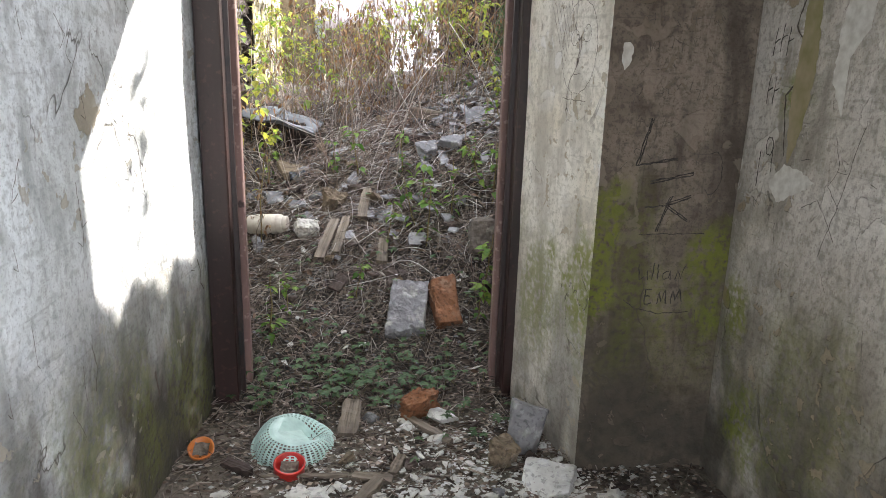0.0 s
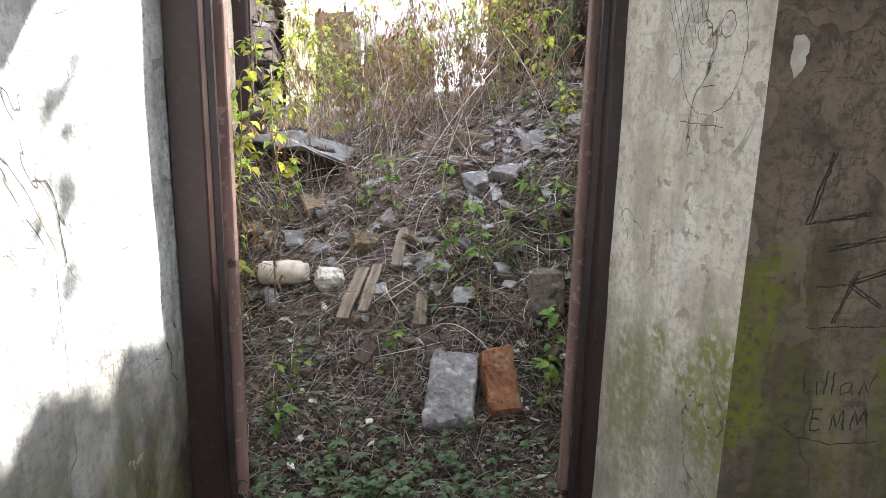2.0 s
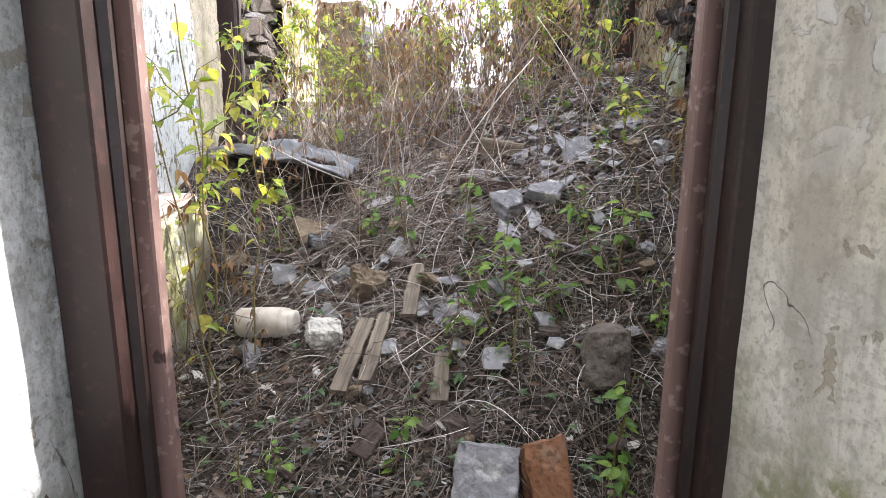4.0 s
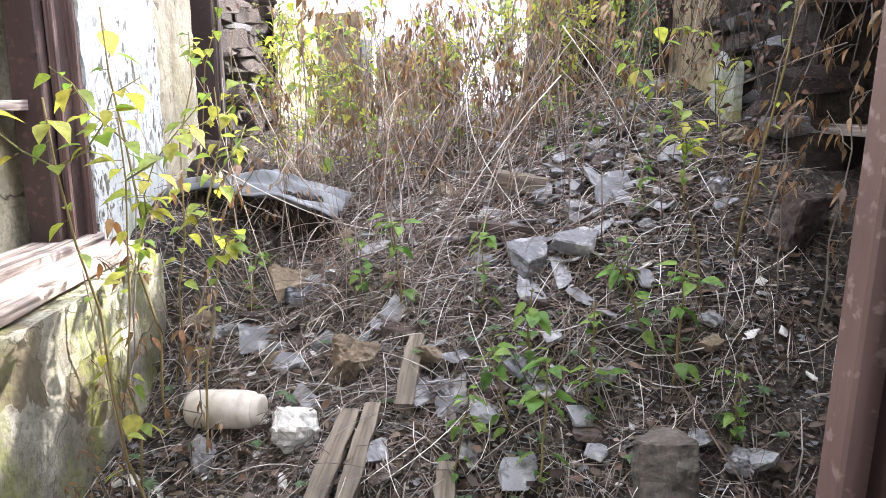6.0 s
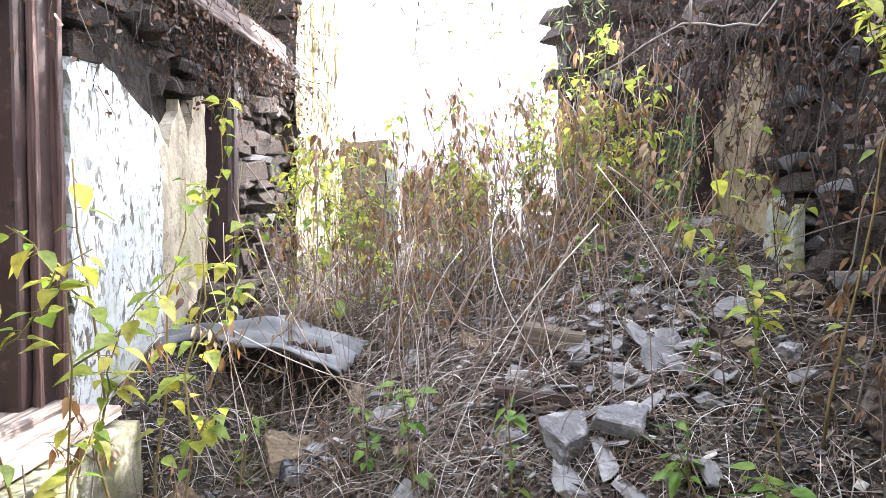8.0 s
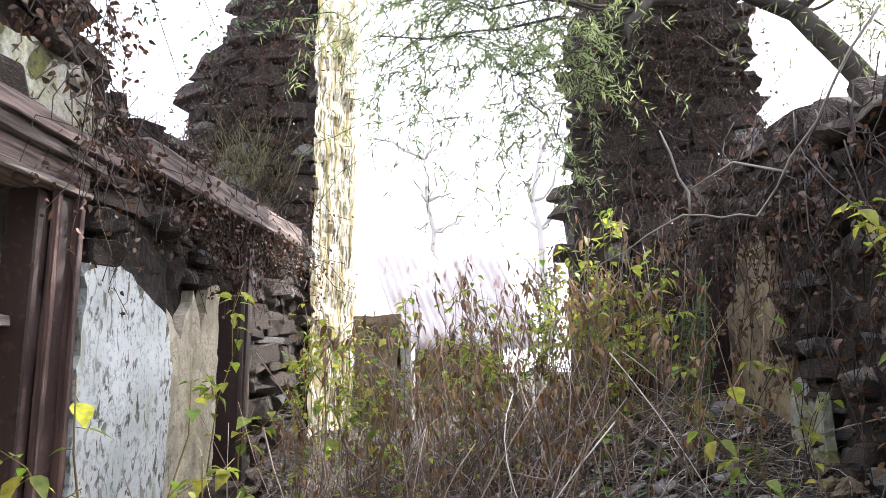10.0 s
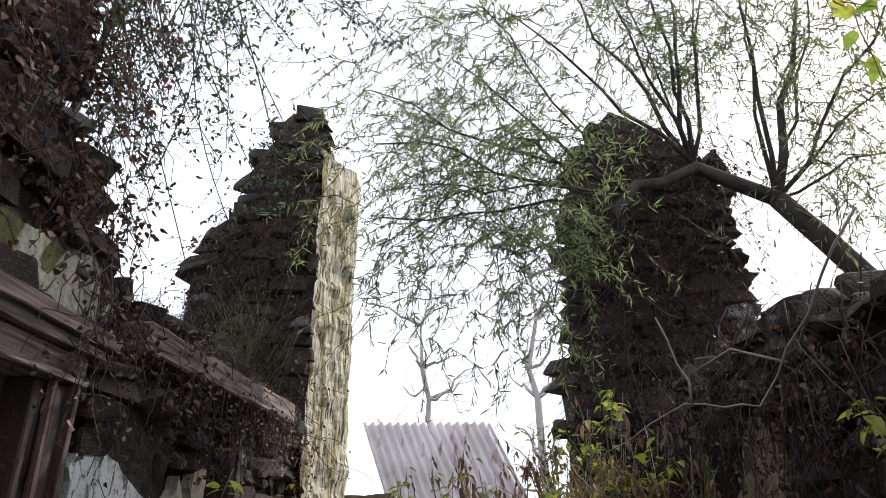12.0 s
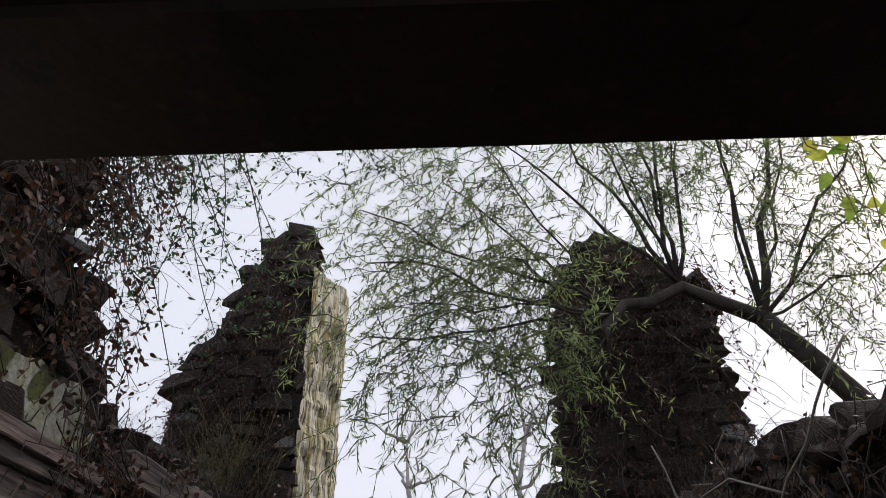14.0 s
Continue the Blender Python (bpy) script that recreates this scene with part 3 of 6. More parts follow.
for k in range(4):
    for y0 in (2.8, 3.2, 3.55):
        o = new("stone", R.choice(BLOCKS))
        o.parent = ruin_w
        o.matrix_basis = pose(-1.2, y0 + 0.05 * k, 3.68 + 0.02 * k, 0, 0, 20 * k) @ Matrix.Diagonal((0.25, 0.3, 0.1, 1))

# backs of the two recesses
PLASTER_RECESS = plaster("recess_limewash", (0.62, 0.57, 0.45), (0.46, 0.4, 0.29), (0.3, 0.25, 0.17), 1.0, 1.4, 0.25, 0.67, 0.0)
bm = bmesh.new()
box(bm, -1.5, -1.22, 2.955, 4.015, 0.845, 2.165)
uneven(bm, 0.1, 0.01)
structure("wall_recess_near", bm, PLASTER_RECESS, "stained mud-plastered back of a wall recess")

PLASTER_LICHEN = plaster("lichened_plaster", (0.62, 0.62, 0.57), (0.2, 0.18, 0.14), (0.06, 0.05, 0.035), 2.1, 2.4, 0.4, 0.5, 0.0)

_m = Mat("flaking_limewash", 0.9)
_c = _m.mix(_m.noise(4, 6, None, 0.35, 0.7), (0.72, 0.75, 0.75), (0.48, 0.52, 0.51))
_c = _m.mix(_m.math("MULTIPLY", _m.noise(34, 9, (1, 1, 0.5), 0.55, 0.6, 0.9), _m.noise(5, 6, (1, 1, 0.6), 0.42, 0.58)), _c, (0.13, 0.12, 0.09))
_c = _m.mix(_m.noise(60, 6, None, 0.55, 0.7), _c, (0.36, 0.38, 0.36))
_c = _m.mix(_m.noise(7, 6, (1, 1, 0.3), 0.6, 0.7), _c, (0.3, 0.33, 0.2))
PLASTER_FLAKED = _m.bump(_m.noise(30, 8, (1, 1, 0.45), 0.58, 0.62, 0.7), -0.006, 0.9).bump(_m.noise(8, 5), 0.02, 0.5).done(_c)

# white plaster left on the pier, its edges broken away
def plaster_skin(name, pts, x0, out, mat, label, parent=None, thick=0.025):
    bm = bmesh.new()
    prof = []
    for (a, b), (c, d) in zip(pts, pts[1:] + pts[:1]):
        n = max(1, int(math.hypot(c - a, d - b) / 0.045))
        for i in range(n):
            t = i / n
            j = 0.014
            prof.append((a + (c - a) * t + R.uniform(-j, j), b + (d - b) * t + R.uniform(-j, j)))
    profile_wall(bm, prof, x0, x0 + out * thick, "x")
    bmesh.ops.triangulate(bm, faces=[f for f in bm.faces if len(f.verts) > 4])
    return tagged(part(name, bm, mat), label, "plaster", kind="structure")


lay_stones(ruin_w, (-1.13, 0, 0), (0, 1, 0), (1, 0, 0), 4.74, 5.4, 1.9, lambda u: 2.12, None, 290, (0.03, 0.06), (0.06, 0.16))
plaster_skin("plaster_mud_reveal", [(4.73, 0.3), (5.27, 0.3), (5.27, 1.62), (5.24, 1.97), (5.15, 1.93), (5.07, 1.7), (4.98, 1.86), (4.86, 1.66), (4.73, 1.76)], -1.15, 1, PLASTER_RECESS, "broken mud plaster blocking an old doorway", None, 0.05)
plaster_skin("plaster_pier", [(4.12, 0.3), (4.72, 0.3), (4.72, 1.55), (4.66, 1.72), (4.5, 1.78), (4.38, 1.86), (4.28, 1.87), (4.13, 1.86)], -1.088, 1, PLASTER_FLAKED, "flaking white limewash on the pier of a ruined wall", None, 0.03)
plaster_skin("plaster_over_lintel", [(3.0, 2.2), (4.05, 2.2), (4.12, 2.28), (3.98, 2.4), (3.85, 2.38), (3.6, 2.34), (3.2, 2.42), (3.0, 2.36)], -1.088, 1, PLASTER_LICHEN, "mossy remains of limewash above a wooden lintel", None, 0.06)


def beam(name, p, q, w, h, mat, label, parent=None, category="beam"):
    """A squared timber from p to q, its arrises worn."""
    p, q = Vector(p), Vector(q)
    d = (q - p)
    bm = bmesh.new()
    n = max(2, int(d.length / 0.12))
    side = d.cross(Vector((0, 0, 1)))
    side = side.normalized() if side.length > 1e-4 else Vector((1, 0, 0))
    up = side.cross(d).normalized()
    rings = []
    for i in range(n + 1):
        c = p + d * (i / n)
        rings.append([bm.verts.new(c + side * (sx * w / 2 + R.uniform(-0.003, 0.003)) + up * (sz * h / 2 + R.uniform(-0.003, 0.003))) for sx, sz in ((-1, -1), (1, -1), (1, 1), (-1, 1))])
    for a, b in zip(rings, rings[1:]):
        for k in range(4):
            bm.faces.new((a[k], a[(k + 1) % 4], b[(k + 1) % 4], b[k]))
    bm.faces.new(rings[0][::-1]), bm.faces.new(rings[-1])
    bmesh.ops.recalc_face_normals(bm, faces=bm.faces)
    bm.edges.ensure_lookup_table()
    sharp = [e for e in bm.edges if len(e.link_faces) == 2 and e.calc_face_angle() > 0.7]
    bmesh.ops.bevel(bm, geom=sharp, offset=min(w, h) * 0.08, segments=1, affect="EDGES", clamp_overlap=True)
    ob = part(name, bm, mat, parent)
    if not parent:
        tagged(ob, label, category)
    return ob


WOOD_POST = painted_wood("maroon_old_post", (0.042, 0.021, 0.019), (0.018, 0.01, 0.0095), 0.65)
WOOD_SILL = wood_mat("bleached_timber", (0.4, 0.34, 0.31), (0.07, 0.055, 0.05), 1, 0.85)
WOOD_LINTEL = wood_mat("lintel_timber", (0.24, 0.18, 0.16), (0.04, 0.03, 0.027), 1, 0.85)


WOOD_BEAD = wood_mat("worn_maroon_bead", (0.13, 0.075, 0.065), (0.05, 0.03, 0.027), 2, 0.7)
WOOD_PALE = wood_mat("sunbleached_board", (0.55, 0.47, 0.42), (0.26, 0.2, 0.17), 1, 0.85)


def recess(name, face, back, y0, y1, z0, z1, shelves, label, side):
    """A wall cupboard without doors: posts, head, sill and shelf boards."""
    r = thing(name, face, (y0 + y1) / 2, z0, label, "wall cupboard")
    inv = r.matrix_basis.inverted()

    def put(n, p, q, w, h, mat):
        o = beam(n, p, q, w, h, mat, "", r)
        o.matrix_parent_inverse = inv

    o = -side * 0.03
    if side < 0:
        put("edge_strip", (face + o, y1 - 0.01, z0 + 0.26), (face + o, y1 - 0.01, z1 - 0.38), 0.02, 0.016, WOOD_BEAD)
        put("top_board", (face + 0.04, y0, z1 - 0.35), (face + 0.04, y1 + 0.06, z1 - 0.37), 0.16, 0.04, WOOD_SILL)
        for z in shelves:
            put("shelf", ((face + back) / 2 - side * 0.02, y0 + 0.02, z), ((face + back) / 2 - side * 0.02, y1 + 0.01, z), abs(face - back) - 0.05, 0.03, WOOD_SILL)
        return r
    put("post", (face + o, y1 - 0.05, z0), (face + o, y1 - 0.05, z1), 0.1, 0.08, WOOD_POST)
    put("inner_post", (face + o - 0.015, y1 - 0.125, z0), (face + o - 0.015, y1 - 0.125, z1), 0.09, 0.06, WOOD_POST)
    put("inner_bead", (face + o + side * 0.045, y1 - 0.1, z0), (face + o + side * 0.045, y1 - 0.1, z1), 0.022, 0.018, WOOD_BEAD)
    put("post", (face + o, y0 + 0.045, z0), (face + o, y0 + 0.045, z1), 0.1, 0.09, WOOD_POST)
    put("bead", (face + o + side * 0.06, y1 - 0.02, z0), (face + o + side * 0.06, y1 - 0.02, z1), 0.03, 0.022, WOOD_BEAD)
    put("head", (face + o, y0, z1 + 0.045), (face + o, y1 + 0.02, z1 + 0.045), 0.13, 0.085, WOOD_LINTEL)
    put("cornice", (face + o + side * 0.03, y0, z1 + 0.105), (face + o + side * 0.03, y1 + 0.06, z1 + 0.105), 0.12, 0.03, WOOD_SILL)
    put("cornice_top", (face + o + side * 0.05, y0, z1 + 0.145), (face + o + side * 0.05, y1 + 0.1, z1 + 0.145), 0.13, 0.045, WOOD_LINTEL)
    put("fillet", (face + o + side * 0.066, y0, z1 + 0.012), (face + o + side * 0.066, y1 + 0.02, z1 + 0.012), 0.02, 0.018, WOOD_SILL)
    put("sill", (face - side * 0.02, y0, z0 - 0.02), (face - side * 0.02, y1 + 0.02, z0 - 0.02), 0.14, 0.05, WOOD_SILL)
    for z in shelves:
        put("shelf", ((face + back) / 2 - side * 0.02, y0 + 0.02, z), ((face + back) / 2 - side * 0.02, y1 - 0.02, z), abs(face - back) - 0.05, 0.03, WOOD_SILL)
    return r


recess("wall_cupboard", -1.08, -1.23, 2.95, 4.07, 0.87, 2.02, (1.28, 1.66), "doorless built-in wall cupboard with weathered maroon timber frame", 1)

doorway = thing("ruined_doorway", -1.12, 5.3, 0.6, "maroon timber post and grey lintel of a ruined doorway", "door frame")
inv = doorway.matrix_basis.inverted()
for nm, p, q, w, h, mt in (("post", (-1.11, 5.46, 0.5), (-1.11, 5.46, 2.16), 0.15, 0.13, WOOD_POST), ("stop_bead", (-1.035, 5.44, 0.5), (-1.035, 5.44, 2.16), 0.018, 0.03, WOOD_POST), ("lintel", (-1.08, 4.3, 2.24), (-1.06, 6.13, 2.305), 0.2, 0.11, WOOD_LINTEL), ("inner_lintel", (-1.3, 4.6, 2.2), (-1.3, 5.9, 2.22), 0.2, 0.1, WOOD_DARK)):
    o = beam(nm, p, q, w, h, mt, "", doorway)
    o.matrix_parent_inverse = inv

# low sunlit sill wall before the cupboard
bm = bmesh.new()
box(bm, -1.09, -0.86, 2.9, 4.12, -0.1, 0.8)
uneven(bm, 0.06, 0.03, 4, 2)
low = structure("wall_low_sill", bm, PLASTER_LEDGE, "low plastered ledge under a wall cupboard, sunlit and mossy")
beam("timber_sill", (-0.98, 3.3, 0.82), (-0.98, 4.1, 0.835), 0.15, 0.03, WOOD_PALE, "bleached broken timber sill on a low ledge", None, "sill")

# ---------------- ruin: east wall ----------------
EAST_TOP = [(2.75, 2.26), (3.5, 2.24), (3.8, 2.18), (4.33, 2.25), (4.74, 2.37), (5.2, 2.3), (6.6, 2.3)]
bm = bmesh.new()
profile_wall(bm, [(2.75, 2.1), (6.6, 2.1)] + EAST_TOP[::-1], 1.19, 1.6, "x")
box(bm, 1.19, 1.6, 2.75, 3.02, -0.1, 2.1)
box(bm, 1.19, 1.6, 3.02, 3.98, -0.1, 0.98)
box(bm, 1.5, 1.6, 3.02, 3.98, 0.98, 2.1)
box(bm, 1.19, 1.6, 3.98, 6.6, -0.1, 2.1)
rugged(bm, 5)
ruin_e = structure("wall_ruin_east", bm, MORTAR, "ruined rubble stone wall hung with dead creepers")
lay_stones(ruin_e, (1.19, 0, 0), (0, 1, 0), (-1, 0, 0), 2.78, 6.6, 0.85, lambda u: lerp_table(EAST_TOP, u),
           lambda u, z: (3.0 < u < 4.0 and z < 2.08) or (4.62 < u < 5.5 and z < 1.95), 290, (0.03, 0.075), (0.06, 0.22))
bm = bmesh.new()
box(bm, 1.42, 1.5, 3.025, 3.975, 1.25, 2.09)
uneven(bm, 0.1, 0.012)
structure("wall_recess_east", bm, PLASTER_RECESS, "stained mud-plastered back of a wall recess")
recess("wall_cupboard", 1.18, 1.5, 3.02, 4.0, 1.0, 1.98, (1.23,), "dark doorless wall cupboard with broken shelves in rubble wall", -1)
plaster_skin("plaster_panel", [(4.62, 0.9), (5.22, 0.9), (5.22, 1.76), (5.1, 1.84), (5.05, 1.98), (4.92, 2.05), (4.74, 1.98), (4.7, 1.7), (4.63, 1.4)], 1.188, -1, PLASTER_OCHRE, "cracked ochre mud plaster on a ruined wall", None, 0.03)
plaster_skin("plaster_scrap", [(4.36, 0.9), (4.6, 0.9), (4.6, 1.44), (4.53, 1.5), (4.46, 1.36), (4.38, 1.46)], 1.15, -1, PLASTER_RUIN, "small scrap of white limewash on stones", None, 0.03)
beam("timber_post", (1.14, 5.36, 0.7), (1.14, 5.36, 2.1), 0.14, 0.14, WOOD_POST, "maroon timber post set in a rubble wall", None, "post")

# ---------------- ruin: the end wall's two stumps ----------------
TOWER_W = [(-2.5, 0.0), (-1.02, 0.0), (-1.02, 4.42), (-1.06, 4.66), (-1.31, 4.64), (-1.5, 4.38), (-1.58, 4.2), (-1.5, 4.0), (-1.7, 3.82), (-1.87, 3.66), (-1.91, 3.4), (-1.92, 2.9), (-2.05, 2.5), (-2.5, 2.3)]
bm = bmesh.new()
profile_wall(bm, TOWER_W, 6.62, 7.1, "y")
rugged(bm, 8)
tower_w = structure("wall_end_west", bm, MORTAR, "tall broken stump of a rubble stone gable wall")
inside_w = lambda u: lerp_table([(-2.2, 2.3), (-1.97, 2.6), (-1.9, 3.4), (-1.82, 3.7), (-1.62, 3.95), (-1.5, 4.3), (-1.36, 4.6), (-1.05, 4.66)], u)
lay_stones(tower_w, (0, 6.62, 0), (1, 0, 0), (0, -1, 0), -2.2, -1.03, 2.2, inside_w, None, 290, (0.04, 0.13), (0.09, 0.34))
for k, (x, z) in enumerate([(-1.9, 3.45), (-1.8, 3.7), (-1.56, 4.2), (-1.5, 4.42), (-1.25, 4.68), (-1.3, 4.6), (-1.15, 4.72)]):
    o = new("stone", BLOCKS[k])
    o.parent = tower_w
    o.matrix_basis = pose(x, 6.75, z, 5, -6, 30 * k) @ Matrix.Diagonal((0.26, 0.3, 0.11, 1))

bm = bmesh.new()
prism(bm, [(-1.015, 6.58), (-0.83, 6.95), (-0.83, 7.12), (-1.015, 7.12)], 0.3, 4.36)
uneven(bm, 0.06, 0.05, 6, 4)
_m = Mat("streaked_limewash", 0.9)
_c = _m.mix(_m.noise(9, 6, (3, 3, 0.25), 0.42, 0.6), (0.6, 0.57, 0.47), (0.29, 0.24, 0.1))
_c = _m.mix(_m.noise(16, 8, (3, 3, 0.5), 0.53, 0.62, 0.4), _c, (0.06, 0.055, 0.03))
_m.bump(_m.noise(9, 6, (3, 3, 0.25)), 0.03, 0.8)
structure("wall_end_reveal", bm, _m.done(_c), "rain-streaked yellowish limewash on a door reveal")

TOWER_E = [(2.5, 0.0), (2.5, 2.5), (2.2, 2.7), (1.9, 3.05), (1.86, 3.4), (1.93, 3.7), (1.9, 3.95), (1.69, 4.25), (1.4, 4.52), (1.17, 4.66), (1.0, 4.5), (0.86, 4.1), (0.86, 3.9), (0.79, 3.3), (0.84, 2.9), (0.68, 2.7), (0.72, 2.4), (0.7, 0.0)]
bm = bmesh.new()
profile_wall(bm, TOWER_E, 6.62, 7.1, "y")
rugged(bm, 11)
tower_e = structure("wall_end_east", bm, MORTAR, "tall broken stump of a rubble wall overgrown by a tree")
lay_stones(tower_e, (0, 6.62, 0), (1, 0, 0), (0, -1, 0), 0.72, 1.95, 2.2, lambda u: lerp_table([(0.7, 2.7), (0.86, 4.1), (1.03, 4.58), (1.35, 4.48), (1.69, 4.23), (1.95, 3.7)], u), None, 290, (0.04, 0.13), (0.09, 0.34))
for k, z in enumerate((2.3, 2.6, 2.72, 3.1, 3.3, 3.5, 3.7, 3.95, 4.2)):
    for x in (lerp_table([(2.3, 0.7), (2.7, 0.74), (3.05, 0.92), (3.5, 0.86), (4.2, 0.9)], z), 1.88):
        if x < 1.5 or z > 3:
            o = new("stone", BLOCKS[k])
            o.parent = tower_e
            o.matrix_basis = pose(x, 6.8, z, 4, 5 - 2 * k, 25 * k) @ Matrix.Diagonal((0.22, 0.34, 0.1, 1))

bm = bmesh.new()
box(bm, -0.92, -0.53, 7.35, 7.75, 0.2, 1.93)
uneven(bm, 0.1, 0.05, 4, 8)
structure("wall_stub", bm, PLASTER_MUD, "low brown stub of a mud wall")
bm = bmesh.new()
box(bm, -0.525, -0.44, 7.4, 7.7, 0.2, 1.75)
uneven(bm, 0.08, 0.03, 4, 9)
structure("wall_stub_edge", bm, PLASTER_RUIN, "broken white limewash edge of a wall stub")

# ---------------- the shed beyond ----------------
_m = Mat("old_tin_glare", 0.6, 0.0)
# base raised so the colour carries the roof's glare; rust blotches on top
_c = _m.mix(_m.noise(2.2, 6, None, 0.4, 0.7), (0.66, 0.62, 0.63), (0.48, 0.43, 0.43))
TIN_GLARE = _m.done(_m.mix(_m.noise(14, 6, (1, 0.3, 0.3), 0.58, 0.72), _c, (0.25, 0.13, 0.09)))


def corrugated(bm, origin, across, down, waves, amp, rows, crumple=0.0, seed=0):
    origin, across, down = Vector(origin), Vector(across), Vector(down)
    nrm = across.cross(down).normalized()
    if nrm.z < 0:
        nrm = -nrm
    n = waves * 8
    grid = []
    for j in range(rows + 1):
        row = []
        for i in range(n + 1):
            p = origin + across * (i / n) + down * (j / rows) + nrm * amp * math.sin(math.tau * waves * i / n)
            if crumple:
                q = Vector((i / n * 2.2 + seed, j / rows * 1.7, seed))
                p += nrm * noise.noise(q) * crumple + across * noise.noise(q * 1.6) * crumple * 0.3
            row.append(bm.verts.new(p))
        grid.append(row)
    for a, b in zip(grid, grid[1:]):
        for i in range(n):
            bm.faces.new((a[i], a[i + 1], b[i + 1], b[i]))


shed = thing("shed", -0.3, 9.2, 1.0, "small shed with a pale corrugated tin roof", "shed")
inv = shed.matrix_basis.inverted()
bm = bmesh.new()
corrugated(bm, (-1.02, 8.95, 2.71), (1.24, 0, -0.01), (0.42, -0.65, -1.0), 15, 0.019, 6)
o = part("roof", bm, TIN_GLARE, shed, "pale corrugated tin sheets", True)
o.matrix_parent_inverse = inv
sol = o.modifiers.new("thick", "SOLIDIFY")
sol.thickness = 0.002
bm = bmesh.new()
box(bm, -0.8, 0.3, 9.0, 10.4, 0.5, 2.5)
o = part("body", bm, PLASTER_MUD, shed)
o.matrix_parent_inverse = inv

# ---------------- things on the rubble ----------------
def lie(x, y, sink=0.0):
    return ground_z(x, y) - sink


def put_rock(name, me, x, y, dz, rx, ry, rz, label, category, group=""):
    o = new(name, me)
    o.matrix_basis = pose(x, y, lie(x, y) + dz, rx, ry, rz)
    return tagged(o, label, category, group)


put_rock("brick", rock_mesh("brick", BRICK, 7, 0.115, 0.245, 0.085, 0.05, 0, False, 0.24), 0.36, 2.95, 0.06, 44, 0, 8, "old orange brick with worn corners lying on rubble", "brick")
put_rock("stone_slab", rock_mesh("stone_slab", SLATE, 66, 0.165, 0.27, 0.09, 0.14, 4, False, 0.26), 0.19, 2.93, 0.05, 46, -6, -12, "pale grey broken stone slab lying on rubble", "stone")
put_rock("white_stone", rock_mesh("white_stone", LIMESTONE, 15, 0.12, 0.13, 0.09, 0.18, 4, False, 0.24), -0.32, 3.56, 0.04, 25, 10, 20, "white lump of lime plaster on rubble", "stone")
put_rock("brown_stone", rock_mesh("brown_stone", OCHRE, 24, 0.13, 0.11, 0.1, 0.16, 4, False, 0.26), -0.18, 3.76, 0.04, 15, 5, 10, "ochre brown stone block on rubble", "stone")
put_rock("upright_stone", rock_mesh("upright_stone", OCHRE_GREY, 31, 0.12, 0.07, 0.18, 0.12, 1, False, 0.16), 0.57, 3.27, 0.05, -22, 4, 15, "dark upright stone standing in rubble", "stone")
put_rock("pale_stone", rock_mesh("pale_stone", SLATE, 41, 0.13, 0.11, 0.05, 0.2, 3, True, 0.16), 0.35, 3.97, 0.04, 22, -12, 30, "pale grey angular stone on rubble", "stone")
put_rock("pale_stone", rock_mesh("pale_stone", SLATE, 43, 0.12, 0.1, 0.045, 0.2, 3, True, 0.16), 0.49, 3.93, 0.045, 28, 10, -20, "pale grey triangular stone on rubble", "stone")
put_rock("stone_block", rock_mesh("stone_block", STONE, 45, 0.12, 0.11, 0.15, 0.12, 2, False, 0.16), 1.07, 3.75, 0.05, 5, 8, 15, "dark squared stone block beside the wall", "stone")
put_rock("ochre_stone", rock_mesh("ochre_stone", OCHRE, 48, 0.18, 0.13, 0.09, 0.15, 4, False, 0.26), -0.47, 4.3, 0.03, 12, 6, 40, "moss-stained ochre stone among dry stalks", "stone")
put_rock("red_brick", rock_mesh("red_brick", BRICK, 51, 0.15, 0.11, 0.085, 0.12, 4, False, 0.26), 0.19, 2.37, 0.04, 6, -8, 25, "broken red brick lump on the threshold", "brick")
put_rock("stone_flag", rock_mesh("stone_flag", SLATE, 53, 0.12, 0.05, 0.17, 0.12, 2, False, 0.16), 0.55, 2.1, 0.07, -28, 8, -20, "dark slate flag leaning beside the doorway", "stone")
put_rock("ochre_stone", rock_mesh("ochre_stone", OCHRE, 55, 0.1, 0.09, 0.08, 0.15, 2, False, 0.16), 0.45, 2.02, 0.03, 12, 10, 35, "small ochre stone on the floor", "stone")
put_rock("plaster_slab", rock_mesh("plaster_slab", LIMESTONE, 58, 0.2, 0.14, 0.035, 0.18, 5, True, 0.3), 0.58, 1.9, 0.03, 14, -8, 10, "white broken slab of plaster on the floor", "plaster slab")
put_rock("plaster_disc", rock_mesh("plaster_disc", LIMESTONE, 59, 0.1, 0.08, 0.02, 0.1, 3, True), 0.28, 2.3, 0.03, 10, 4, 30, "flat white plaster piece on the floor", "plaster slab")

SLATES = [rock_mesh("slate_piece", SLATE, 200 + i, R.uniform(0.04, 0.13), R.uniform(0.035, 0.09), R.uniform(0.005, 0.012), 0.22, 3, True) for i in range(12)]
ROCKS = [rock_mesh("rubble_stone", (STONE, SLATE, STONE, OCHRE, SLATE)[i % 5], 230 + i, R.uniform(0.05, 0.12), R.uniform(0.04, 0.1), R.uniform(0.02, 0.05), 0.2, 3, False, 0.2) for i in range(12)]
FLAKES = [rock_mesh("plaster_flake", LIMESTONE, 260 + i, R.uniform(0.02, 0.06), R.uniform(0.02, 0.05), R.uniform(0.005, 0.01), 0.22, 2, True) for i in range(10)]


